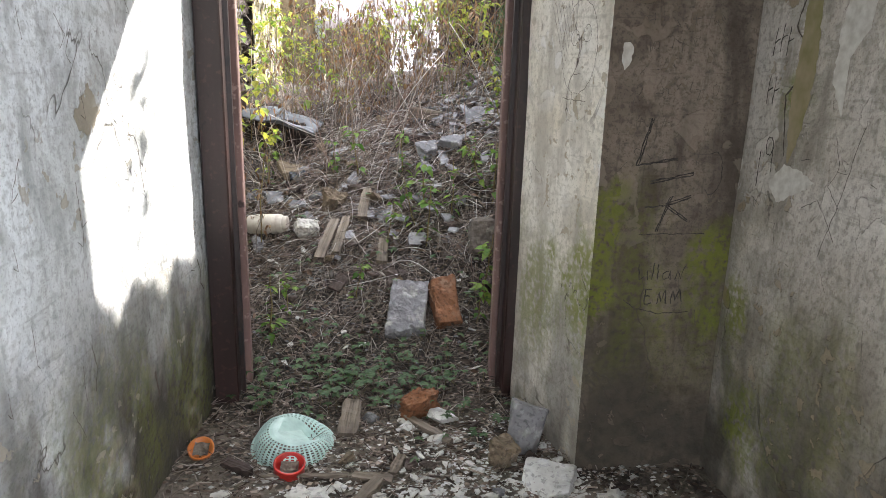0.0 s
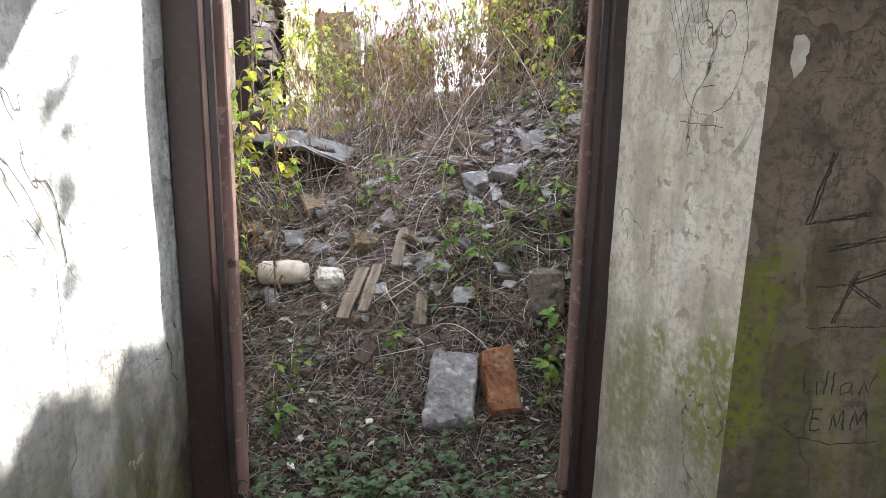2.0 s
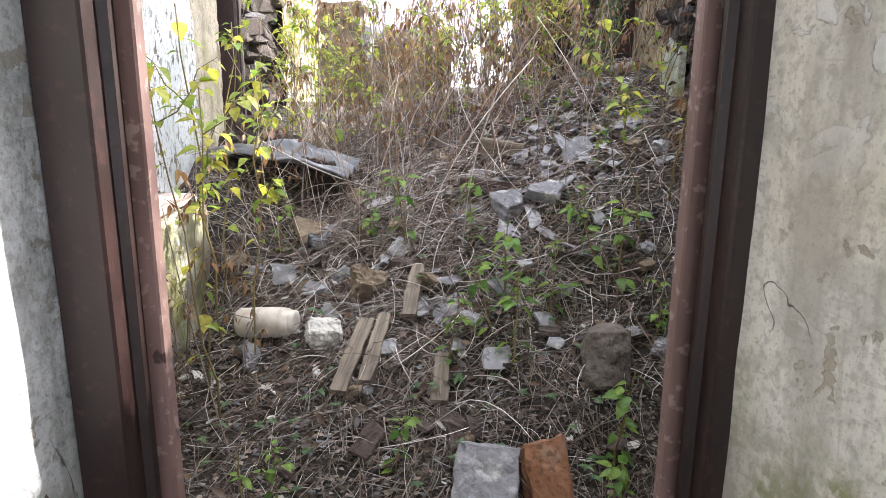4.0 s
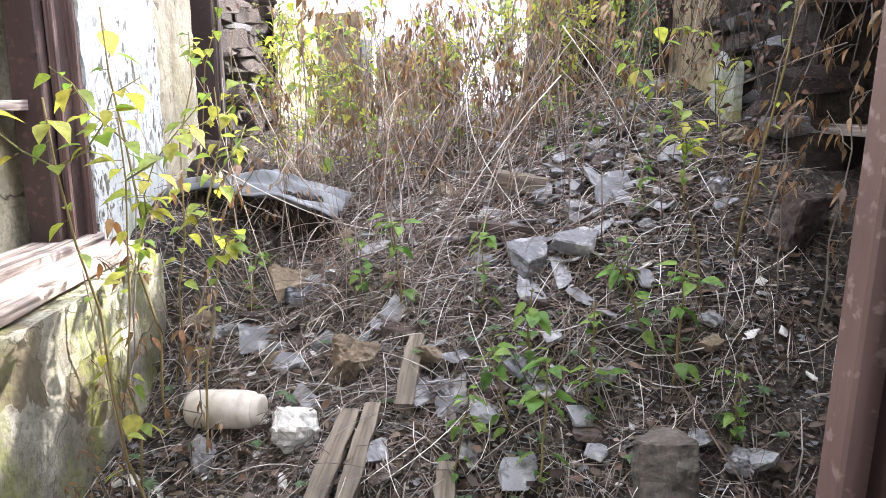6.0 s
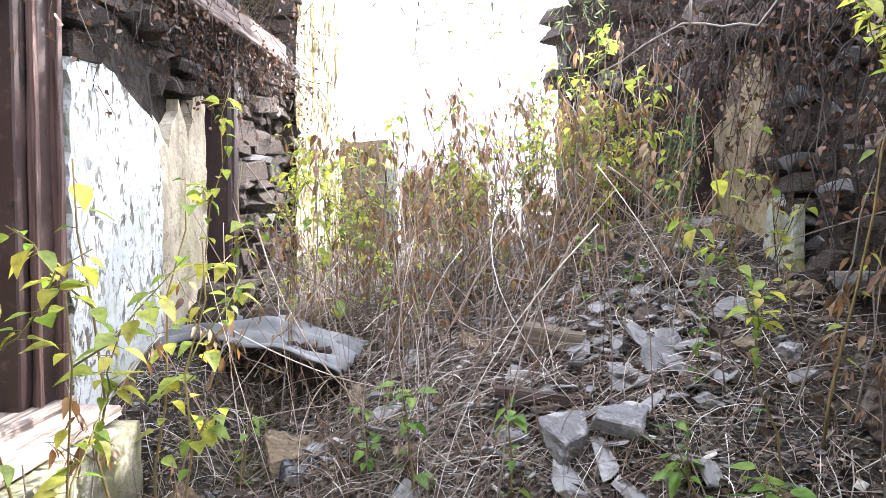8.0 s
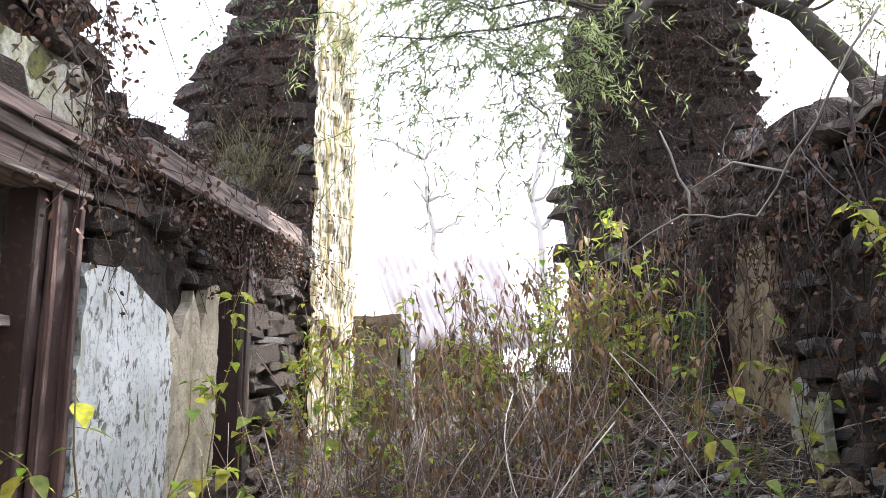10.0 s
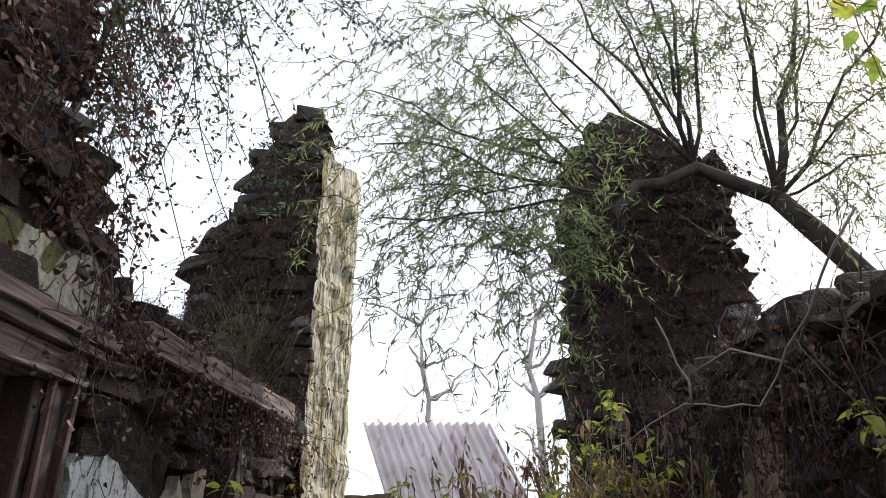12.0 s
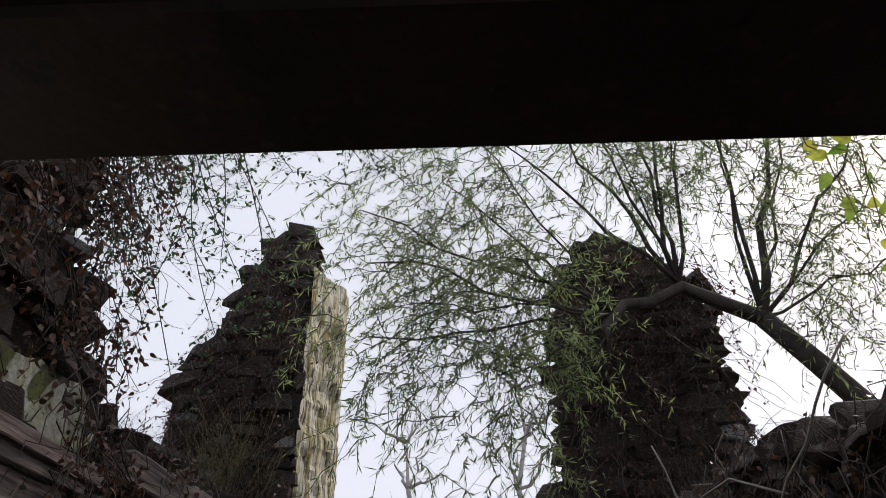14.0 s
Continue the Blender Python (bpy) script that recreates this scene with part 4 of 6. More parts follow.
def scatter(name, meshes, n, area, tilt, lift, label, category, group, scale=(0.7, 1.3)):
    got = 0
    while got < n:
        x, y = area()
        o = new(name, R.choice(meshes))
        s = R.uniform(*scale)
        o.matrix_basis = pose(x, y, lie(x, y) + lift, R.uniform(-tilt, tilt) + 8, R.uniform(-tilt, tilt), R.uniform(0, 360)) @ Matrix.Diagonal((s, s, s, 1))
        tagged(o, label, category, group)
        got += 1


for x, y, rx, rz, s in [(0.26, 3.33, 35, 10, 1.0), (0.44, 3.36, 20, -15, 0.9), (0.42, 3.46, 25, 30, 1.2), (-0.39, 3.84, 40, 5, 1.1), (0.13, 3.7, 30, 40, 0.9), (0.66, 4.15, 50, 12, 1.4), (0.63, 4.3, 35, 60, 1.5), (0.53, 4.17, 20, 20, 1.2), (0.9, 4.29, 40, -20, 1.3), (-0.52, 4.0, 35, 15, 1.2), (0.68, 4.2, 55, 0, 1.3), (0.65, 3.75, 40, 35, 1.2), (0.3, 3.62, 30, 55, 1.4)]:
    o = new("slate_piece", SLATES[int(x * 37 + y * 11) % 12])
    o.matrix_basis = pose(x, y, lie(x, y) + 0.025, rx, 4, rz) @ Matrix.Diagonal((s, s, s, 1))
    tagged(o, "broken grey roof slate lying on rubble", "slate", "slates on the rubble mound")
scatter("slate_piece", SLATES, 100, lambda: (R.triangular(-0.5, 1.05, 0.6), R.triangular(3.2, 5.2, 4.3)), 30, 0.02, "broken grey roof slate lying on rubble", "slate", "slates on the rubble mound", (0.4, 1.2))
scatter("slate_piece", SLATES, 80, lambda: (R.triangular(0.25, 1.05, 0.7), R.uniform(3.9, 4.9)), 35, 0.025, "broken grey roof slate lying on rubble", "slate", "slates on the rubble mound", (0.3, 0.9))
scatter("rubble_stone", ROCKS, 90, lambda: (R.uniform(-0.9, 1.1), R.triangular(2.7, 5.6, 3.8)), 25, 0.012, "small broken stone among dry stalks", "stone", "stones on the rubble mound")
scatter("rubble_stone", ROCKS, 16, lambda: (R.uniform(-0.5, 1.0), R.uniform(1.7, 2.4)), 25, 0.01, "small broken stone on the dirty floor", "stone", "stones on the floor", (0.4, 0.8))
scatter("plaster_flake", FLAKES, 130, lambda: (R.triangular(-0.55, 1.05, 0.45), R.triangular(1.45, 2.4, 1.8)), 18, 0.008, "white flake of fallen plaster on the floor", "plaster flake", "plaster flakes on the floor")
scatter("plaster_flake", FLAKES, 140, lambda: (R.uniform(-0.8, 1.0), R.uniform(2.6, 4.9)), 30, 0.012, "pale chip of plaster or slate on rubble", "plaster flake", "pale chips on the rubble mound", (0.35, 0.9))


# crumbs and litter too small to count
def crumbs(name, n, area, size, mat, label, lift=0.004):
    v, f = [], []
    for _ in range(n):
        x, y = area()
        c = Vector((x, y, lie(x, y) + lift))
        s = R.uniform(*size)
        b = len(v)
        a = R.uniform(0, 6.28)
        for k in range(4):
            t = a + math.tau * k / 4 + R.uniform(-0.4, 0.4)
            v.append(c + Vector((math.cos(t) * s, math.sin(t) * s * R.uniform(0.5, 1), R.uniform(-0.2, 0.3) * s)))
        v.append(c + Vector((R.uniform(-0.4, 0.4) * s, R.uniform(-0.4, 0.4) * s, s * R.uniform(0.1, 0.5))))
        f += [(b + k, b + (k + 1) % 4, b + 4) for k in range(4)]
    tagged(new(name, mesh_data(name, v, f, mat)), label, "litter", kind="stuff")


crumbs("plaster_crumbs", 3600, lambda: (R.triangular(-0.62, 1.12, 0.4), R.triangular(1.2, 2.45, 1.75)), (0.003, 0.013), LIMESTONE, "white plaster crumbs strewn over the floor")
crumbs("pale_grit", 6500, lambda: (R.uniform(-1.0, 1.15), R.triangular(2.5, 5.5, 3.7)), (0.003, 0.015), SLATE, "grey slate grit on the mound")
_m = Mat("leaf_litter_brown", 0.9)
LITTER = _m.done(_m.ramp(_m.island(), (0, (0.04, 0.028, 0.021)), (0.45, (0.12, 0.085, 0.062)), (1, (0.4, 0.33, 0.27))))
crumbs("leaf_litter", 14000, lambda: (R.uniform(-1.0, 1.15), R.triangular(1.3, 6.0, 2.2)), (0.003, 0.014), LITTER, "dead leaf litter and bark on earth")


def plank(x, y, length, w, h, rz, rx, mat, label, dz=0.03):
    bm = bmesh.new()
    n = 8
    rings = []
    for i in range(n + 1):
        t = i / n - 0.5
        e = 1 - 0.25 * (abs(t) > 0.45) * R.random()
        rings.append([bm.verts.new((sx * w / 2 * e + R.uniform(-0.004, 0.004), t * length, sz * h / 2 + R.uniform(-0.002, 0.002))) for sx, sz in ((-1, -1), (1, -1), (1, 1), (-1, 1))])
    for a, b in zip(rings, rings[1:]):
        for k in range(4):
            bm.faces.new((a[k], b[k], b[(k + 1) % 4], a[(k + 1) % 4]))
    bm.faces.new(rings[0]), bm.faces.new(rings[-1][::-1])
    bmesh.ops.recalc_face_normals(bm, faces=bm.faces)
    o = part("plank", bm, mat)
    o.matrix_basis = pose(x, y, lie(x, y) + dz, rx, 0, rz)
    return tagged(o, label, "plank", "old planks")


plank(-0.2, 3.42, 0.32, 0.055, 0.025, -14, 24, WOOD_GREY, "weathered grey plank half buried in rubble")
plank(-0.13, 3.44, 0.3, 0.045, 0.025, -10, 24, WOOD_GREY, "weathered grey plank half buried in rubble")
plank(-0.01, 3.68, 0.26, 0.05, 0.03, -8, 26, WOOD_GREY, "rotten grey plank end in dry stalks")
plank(0.08, 3.3, 0.2, 0.05, 0.02, -4, 22, WOOD_GREY, "weathered grey plank half buried in rubble")
plank(0.32, 4.13, 0.3, 0.04, 0.03, 80, 4, WOOD_DARK, "dark broken batten lying across the rubble")
plank(0.37, 4.4, 0.2, 0.09, 0.06, 70, 6, WOOD_GREY, "grey broken timber block on rubble", 0.04)
plank(0.22, 2.22, 0.24, 0.03, 0.018, 38, 0, WOOD_GREY, "thin weathered batten on the floor", 0.02)
plank(-0.06, 2.3, 0.2, 0.07, 0.025, -6, 10, WOOD_GREY, "short grey plank leaning on the threshold", 0.03)
plank(-0.42, 2.03, 0.12, 0.035, 0.025, 55, 0, WOOD_DARK, "dark charred stick of wood on the floor", 0.015)
plank(-0.2, 1.96, 0.28, 0.014, 0.01, 88, 0, WOOD_GREY, "thin stick on the floor", 0.012)
plank(0.0, 1.86, 0.16, 0.04, 0.03, -30, 0, WOOD_GREY, "broken plank end on the floor", 0.015)
plank(0.1, 2.0, 0.1, 0.03, 0.02, -20, 5, WOOD_GREY, "broken plank end on the floor", 0.015)
plank(0.02, 1.94, 0.13, 0.035, 0.016, 75, 0, WOOD_GREY, "broken plank end on the floor", 0.015)

# cream plastic jar lying on its side
def lathe(bm, prof, n=28):
    rings = [[bm.verts.new((r * math.cos(math.tau * k / n), r * math.sin(math.tau * k / n), z)) for k in range(n)] for r, z in prof]
    for a, b in zip(rings, rings[1:]):
        for k in range(n):
            bm.faces.new((a[k], a[(k + 1) % n], b[(k + 1) % n], b[k]))
    return rings


CREAM = plain("cream_plastic", (0.62, 0.58, 0.5), (0.45, 0.4, 0.33), 0.55)
GREEN_PL = plain("pale_green_plastic", (0.55, 0.74, 0.68), (0.42, 0.6, 0.55), 0.35)
RED_PL = plain("red_plastic", (0.55, 0.03, 0.02), (0.42, 0.025, 0.02), 0.35)
ORANGE_PL = plain("orange_plastic", (0.62, 0.2, 0.04), (0.5, 0.15, 0.03), 0.4)
BLACK_PL = plain("black_plastic", (0.015, 0.017, 0.022), (0.03, 0.032, 0.04), 0.25)

jar = thing("plastic_jar", -0.535, 3.67, lie(-0.535, 3.67) + 0.045, "dirty cream plastic jar lying on its side in rubble", "jar", rz=80, rx=86)
bm = bmesh.new()
rg = lathe(bm, [(0.02, -0.1), (0.045, -0.1), (0.052, -0.09), (0.054, -0.03), (0.051, -0.025), (0.054, -0.02), (0.054, 0.05), (0.05, 0.055), (0.053, 0.062), (0.05, 0.085), (0.04, 0.095), (0.035, 0.1)])
bm.faces.new(rg[0][::-1])
part("body", bm, CREAM, jar, "", True)
bm = bmesh.new()
rg = lathe(bm, [(0.042, 0.093), (0.042, 0.112), (0.03, 0.114)])
bm.faces.new(rg[-1])
part("lid", bm, CREAM, jar, "", True)

# broken strainer basket, upside down and torn
basket = thing("strainer_basket", -0.25, 2.16, lie(-0.25, 2.16) + 0.005, "dented pale green plastic strainer basket upside down on the floor", "basket", rz=15, rx=10)
bm = bmesh.new()
nu, nv = 44, 13
rows = []
for j in range(nv + 1):
    a = j / nv * 1.35
    row = []
    for i in range(nu):
        t = math.tau * i / nu
        r, z = 0.138 * math.cos(a * 0.98) ** 0.6, 0.085 * math.sin(a)
        x, y = r * math.cos(t), r * math.sin(t)
        dent = math.exp(-((x - 0.055) ** 2 + (y - 0.02) ** 2) / 0.0042)
        z -= 0.085 * dent * (z / 0.085) ** 0.5
        row.append(bm.verts.new((x, y, z + 0.004 * noise.noise(Vector((x, y, z)) * 25))))
    rows.append(row)
for j, (a, b) in enumerate(zip(rows, rows[1:])):
    for i in range(nu):
        cell = (a[i], a[(i + 1) % nu], b[(i + 1) % nu], b[i])
        mid = sum((v.co for v in cell), Vector()) / 4
        if j >= nv - 2:
            bm.faces.new(cell)
            continue
        inner = [bm.verts.new(v.co.lerp(mid, 0.4)) for v in cell]
        for k in range(4):
            bm.faces.new((cell[k], cell[(k + 1) % 4], inner[(k + 1) % 4], inner[k]))
bm.faces.new(rows[-1])
o = part("mesh_bowl", bm, GREEN_PL, basket)
sol = o.modifiers.new("thick", "SOLIDIFY")
sol.thickness = 0.0025
bag = Bag()
bag.tube([(0.141 * math.cos(math.tau * i / 40), 0.141 * math.sin(math.tau * i / 40), 0.002) for i in range(41)], 0.006, 0.006, 6)
bag.ob("rim", GREEN_PL, basket)


def lid(name, x, y, r, h, mat, label, rx, filled):
    t = thing(name, x, y, lie(x, y) + 0.012, label, "jar lid", rx=rx, ry=4)
    bm = bmesh.new()
    rg = lathe(bm, [(r * 0.96, 0.0), (r, 0.004), (r, h - 0.006), (r * 1.03, h - 0.004), (r * 1.03, h), (r * 0.88, h), (r * 0.86, 0.008)], 36)
    bm.faces.new(rg[0][::-1]), bm.faces.new(rg[-1])
    part("ring", bm, mat, t, "", True)
    if filled:
        bm = bmesh.new()
        bmesh.ops.create_grid(bm, x_segments=14, y_segments=14, size=r * 0.58)
        for v in bm.verts:
            v.co.z = 0.014 + 0.006 * noise.noise(v.co * 70)
        part("dirt", bm, EARTH, t, "dirt and plaster bits inside", True)
    return t


lid("jar_lid", -0.25, 2.0, 0.05, 0.035, RED_PL, "red plastic jar lid filled with dirt on the floor", 12, True)
lid("jar_lid", -0.555, 2.13, 0.042, 0.022, ORANGE_PL, "orange plastic lid leaning by the wall", 28, True)

# crumpled tin sheet and a scrap of black plastic
bm = bmesh.new()
corrugated(bm, (-1.02, 4.56, 0.915), (0.05, 0.3, 0.05), (0.68, -0.1, -0.05), 4, 0.011, 26, 0.045, 3.0)
for v in bm.verts:
    v.co.z += 0.06 * math.sin(math.pi * min(1, max(0, (v.co.x + 1.05) / 0.72))) + 0.03 * noise.noise(v.co * 6)
tin = part("tin_sheet", bm, plain("grey_tin", (0.24, 0.255, 0.27), (0.09, 0.095, 0.1), 0.6, 0.0, 9), None, "", True)
for x, y, sz in ((-0.9, 4.78, 0.24), (-0.66, 4.74, 0.24), (-0.46, 4.66, 0.2)):
    put_rock("stone_block", rock_mesh("stone_block", STONE, int(90 - x * 10), 0.16, 0.14, sz, 0.12, 2, False, 0.15), x, y, sz * 0.3, 3, 4, 30 * x, "dark stone block propping a tin sheet", "stone")
tagged(tin, "crumpled grey corrugated sheet lying on rubble", "metal sheet")
sol = tin.modifiers.new("thick", "SOLIDIFY")
sol.thickness = 0.003
bm = bmesh.new()
bmesh.ops.create_grid(bm, x_segments=12, y_segments=8, size=0.5)
for v in bm.verts:
    v.co = Vector((v.co.x * 0.17, v.co.y * 0.09, 0.025 + 0.035 * noise.noise(v.co * 4)))
pl = part("plastic_scrap", bm, BLACK_PL, None, "", True)
pl.matrix_basis = pose(-0.38, 4.18, lie(-0.38, 4.18), 15, 0, 10)
tagged(pl, "crumpled scrap of black plastic on rubble", "plastic scrap")
sol = pl.modifiers.new("thick", "SOLIDIFY")
sol.thickness = 0.002

# ---------------- scratched writing and cracks on the plaster ----------------
CHARCOAL = plain("charcoal", (0.03, 0.027, 0.024), (0.09, 0.08, 0.07), 0.95, 0, 90)
PENCIL = plain("faint_pencil", (0.07, 0.06, 0.05), (0.16, 0.14, 0.115), 0.95, 0, 90)
CRACK = plain("crack_shadow", (0.06, 0.05, 0.04), (0.12, 0.1, 0.08), 0.95, 0, 60)


def stroke(name, tree, toward, pts, w, mat, parent, jag=0.002):
    """A hand-drawn line laid on a wall: points are cast on to its surface along toward."""
    toward = Vector(toward)
    path = []
    for p, q in zip(pts, pts[1:]):
        p, q = Vector(p), Vector(q)
        n = max(2, int((q - p).length / 0.012))
        for i in range(n):
            path.append(p.lerp(q, i / n))
    path.append(Vector(pts[-1]))
    v, f = [], []
    for i, p in enumerate(path):
        hitp, nrm, _, _ = tree.ray_cast(p - toward * 0.25, toward)
        if hitp is None:
            return
        d = (path[min(i + 1, len(path) - 1)] - path[max(i - 1, 0)]).normalized()
        s = d.cross(nrm).normalized()
        ww = w * R.uniform(0.5, 1.2)
        c = hitp + nrm * 0.0016 + s * R.uniform(-jag, jag)
        v += [c - s * ww / 2, c + s * ww / 2]
    f = [(2 * i, 2 * i + 1, 2 * i + 3, 2 * i + 2) for i in range(len(path) - 1)]
    o = new(name, mesh_data(name, v, f, mat))
    o.parent = parent


def on_pier(pts, w=0.005, mat=CHARCOAL):
    stroke("graffiti_stroke", PIER_TREE, (0, 1, 0), [(x, 1.96, z) for x, z in pts], w, mat, pier)


def on_reveal(pts, w=0.002):
    stroke("graffiti_stroke", PIER_TREE, (1, 0, 0), [(0.62, y, z) for y, z in pts], w, PENCIL, pier)


def on_east(pts, w=0.004, mat=CHARCOAL):
    stroke("graffiti_stroke" if mat == CHARCOAL else "crack", EAST_TREE, (1, 0, 0), [(1.13, y, z) for y, z in pts], w, mat, east)


def on_west(pts, w=0.004, mat=CRACK):
    stroke("crack" if mat == CRACK else "graffiti_stroke", WEST_TREE, (-1, 0, 0), [(-0.64, y, z) for y, z in pts], w, mat, west)


def ring(cx, cz, rx, rz, n=14, a0=0.0, a1=math.tau):
    return [(cx + rx * math.cos(a0 + (a1 - a0) * i / n), cz + rz * math.sin(a0 + (a1 - a0) * i / n)) for i in range(n + 1)]


for off in (0.0, 0.006):
    on_pier([(0.836 + off, 1.161), (0.8 + off, 1.022), (0.929, 1.041 + off)], 0.0048)              # L
    on_pier([(0.85, 0.968 + off), (0.985, 0.995 + off)], 0.005)
    on_pier([(0.985, 0.925 + off), (0.905, 0.9 + off), (0.98, 0.85 + off)], 0.0045)                  # K
    on_pier([(0.92 + off, 0.93), (0.88 + off, 0.82)], 0.0045)
on_pier([(0.84, 0.895), (0.9, 0.9)])
on_pier([(0.83, 0.81), (1.04, 0.815)], 0.003)
on_pier(ring(1.045, 1.0, 0.03, 0.065, 12, 2.0, -2.2), 0.003)
for k, pts in enumerate([[(0, 0.05), (0.006, 0), (0.02, 0.012)], [(0.03, 0.03), (0.033, 0)], [(0.05, 0.055), (0.047, 0)], [(0.065, 0.05), (0.063, 0)], [(0.1, 0.028), (0.08, 0.02), (0.085, 0), (0.1, 0.006), (0.104, 0.03), (0.108, 0)], [(0.12, 0.0), (0.128, 0.03), (0.14, 0.004), (0.15, 0.045)]]):
    on_pier([(0.84 + x, 0.665 + z) for x, z in pts], 0.0035)
for pts in [[(0.02, 0.05), (0, 0.048), (0, 0), (0.022, 0.003)], [(0, 0.025), (0.016, 0.026)], [(0.04, 0), (0.046, 0.04), (0.055, 0.01), (0.064, 0.045), (0.07, 0)], [(0.085, 0.0), (0.09, 0.045), (0.1, 0.012), (0.112, 0.05), (0.12, 0.006)]]:
    on_pier([(0.87 + x, 0.585 + z) for x, z in pts], 0.005)
on_pier([(0.8, 0.6), (0.84, 0.57), (0.92, 0.552), (1.02, 0.558)], 0.003)
for row, (z, n, h) in enumerate([(1.42, 7, 0.03), (1.35, 5, 0.035), (1.29, 3, 0.03), (1.22, 7, 0.045), (1.14, 4, 0.03), (1.05, 3, 0.03), (1.49, 6, 0.04)]):
    for k in range(n):
        x = 0.78 + 0.04 * k + R.uniform(-0.012, 0.012)
        zz = z + R.uniform(-0.01, 0.01)
        if x < 1.08:
            kind = R.randint(0, 3)
            if kind == 0:
                on_pier(ring(x + 0.012, zz + h * 0.4, 0.009, h * 0.35, 8), 0.0018, PENCIL)
            elif kind == 1:
                on_pier([(x, zz), (x + R.uniform(-0.006, 0.01), zz + h)], 0.002, PENCIL)
                on_pier([(x - 0.008, zz + h * R.uniform(0.3, 0.8)), (x + 0.02, zz + h * R.uniform(0.3, 0.9))], 0.0018, PENCIL)
            else:
                on_pier([(x + R.uniform(0, 0.03), zz + R.uniform(0, h)) for _ in range(4)], 0.0018, PENCIL)
for _ in range(14):
    x, z = R.uniform(0.74, 1.08), R.uniform(0.5, 1.6)
    on_pier([(x, z), (x + R.uniform(-0.05, 0.05), z + R.uniform(-0.08, 0.08))], 0.0014, PENCIL)
on_reveal(ring(2.12, 1.36, 0.1, 0.14, 18))
on_reveal(ring(2.15, 1.39, 0.022, 0.024, 10))
on_reveal(ring(2.08, 1.4, 0.022, 0.026, 10))
on_reveal([(2.12, 1.37), (2.115, 1.33), (2.13, 1.325)])
on_reveal([(2.14, 1.28), (2.1, 1.28)])
for k in range(4):
    on_reveal([(2.08 + 0.03 * k, 1.22), (2.085 + 0.03 * k, 1.19)])
on_reveal([(2.06, 1.2), (2.2, 1.205)])
for k in range(7):
    on_reveal([(2.3 - 0.02 * k, 1.5), (2.2 - 0.006 * k, 1.3 + 0.02 * k)], 0.0015)
def wall_patch(name, tree, toward, outline, mat, parent, lift=0.0022):
    """A flake of limewash or a bare spot with a ragged edge, laid on a wall."""
    toward = Vector(toward)
    edge = []
    for p, q in zip(outline, outline[1:] + outline[:1]):
        p, q = Vector(p), Vector(q)
        n = max(1, int((q - p).length / 0.012))
        for i in range(n):
            edge.append(p.lerp(q, i / n) + rv(0.004))
    c = sum(edge, Vector()) / len(edge)
    v, f, n = [], [], len(edge)
    for t in (0.0, 0.35, 0.7, 1.0):
        for e in edge:
            at = c.lerp(e, t)
            hitp, nrm, _, _ = tree.ray_cast(at - toward * 0.25, toward)
            if hitp is None:
                return
            v.append(hitp + nrm * lift)
    for k in range(3):
        for i in range(n):
            j = (i + 1) % n
            f.append((k * n + i, k * n + j, (k + 1) * n + j, (k + 1) * n + i))
    o = new(name, mesh_data(name, v, f, mat))
    o.parent = parent


FLAKE_WHITE = plain("old_limewash_flake", (0.7, 0.69, 0.64), (0.52, 0.5, 0.45), 0.9, 0, 40)
BARE_MUD = plain("bare_mud_plaster", (0.36, 0.3, 0.19), (0.22, 0.21, 0.09), 0.95, 0, 18)
wall_patch("limewash_flake", PIER_TREE, (0, 1, 0), [(0.73, 1.96, 1.375), (0.755, 1.96, 1.37), (0.757, 1.96, 1.32), (0.738, 1.96, 1.295), (0.725, 1.96, 1.32)], FLAKE_WHITE, pier)
wall_patch("bare_plaster", EAST_TREE, (1, 0, 0), [(1.13, 1.745, 1.5), (1.13, 1.69, 1.52), (1.13, 1.67, 1.3), (1.13, 1.69, 1.15), (1.13, 1.73, 1.06), (1.13, 1.755, 1.2)], BARE_MUD, east)
wall_patch("limewash_flake", EAST_TREE, (1, 0, 0), [(1.13, 1.8, 1.0), (1.13, 1.74, 1.06), (1.13, 1.66, 1.05), (1.13, 1.6, 1.03), (1.13, 1.68, 0.985), (1.13, 1.75, 0.95)], FLAKE_WHITE, east)
wall_patch("limewash_flake", EAST_TREE, (1, 0, 0), [(1.13, 1.58, 1.5), (1.13, 1.48, 1.52), (1.13, 1.5, 1.4), (1.13, 1.56, 1.33), (1.13, 1.55, 1.2), (1.13, 1.6, 1.28), (1.13, 1.6, 1.4)], FLAKE_WHITE, east)

# large hand-drawn figures and the broken edge on the east wall
on_east([(1.86, 1.08), (1.862, 0.98)])
on_east(ring(1.82, 1.1, 0.018, 0.025, 10))
on_east([(1.805, 1.1), (1.80, 1.03)])
for y, z in ((1.87, 1.25), (1.84, 1.25), (1.87, 1.38), (1.84, 1.39), (1.81, 1.38)):
    on_east([(y, z - 0.035), (y - 0.006, z + 0.04)])
    on_east([(y, z), (y - 0.025, z + 0.01)])
on_east([(1.755, 1.5), (1.78, 1.42), (1.74, 1.38), (1.75, 1.27), (1.78, 1.24), (1.75, 1.08)], 0.006, CRACK)
on_east([(1.64, 0.96), (1.58, 0.99), (1.54, 0.95), (1.5, 0.9)], 0.002)
on_east([(1.55, 1.15), (1.52, 1.08), (1.55, 1.03), (1.5, 0.98)], 0.002)
on_east([(1.46, 1.18), (1.5, 1.0), (1.55, 0.85)], 0.002)
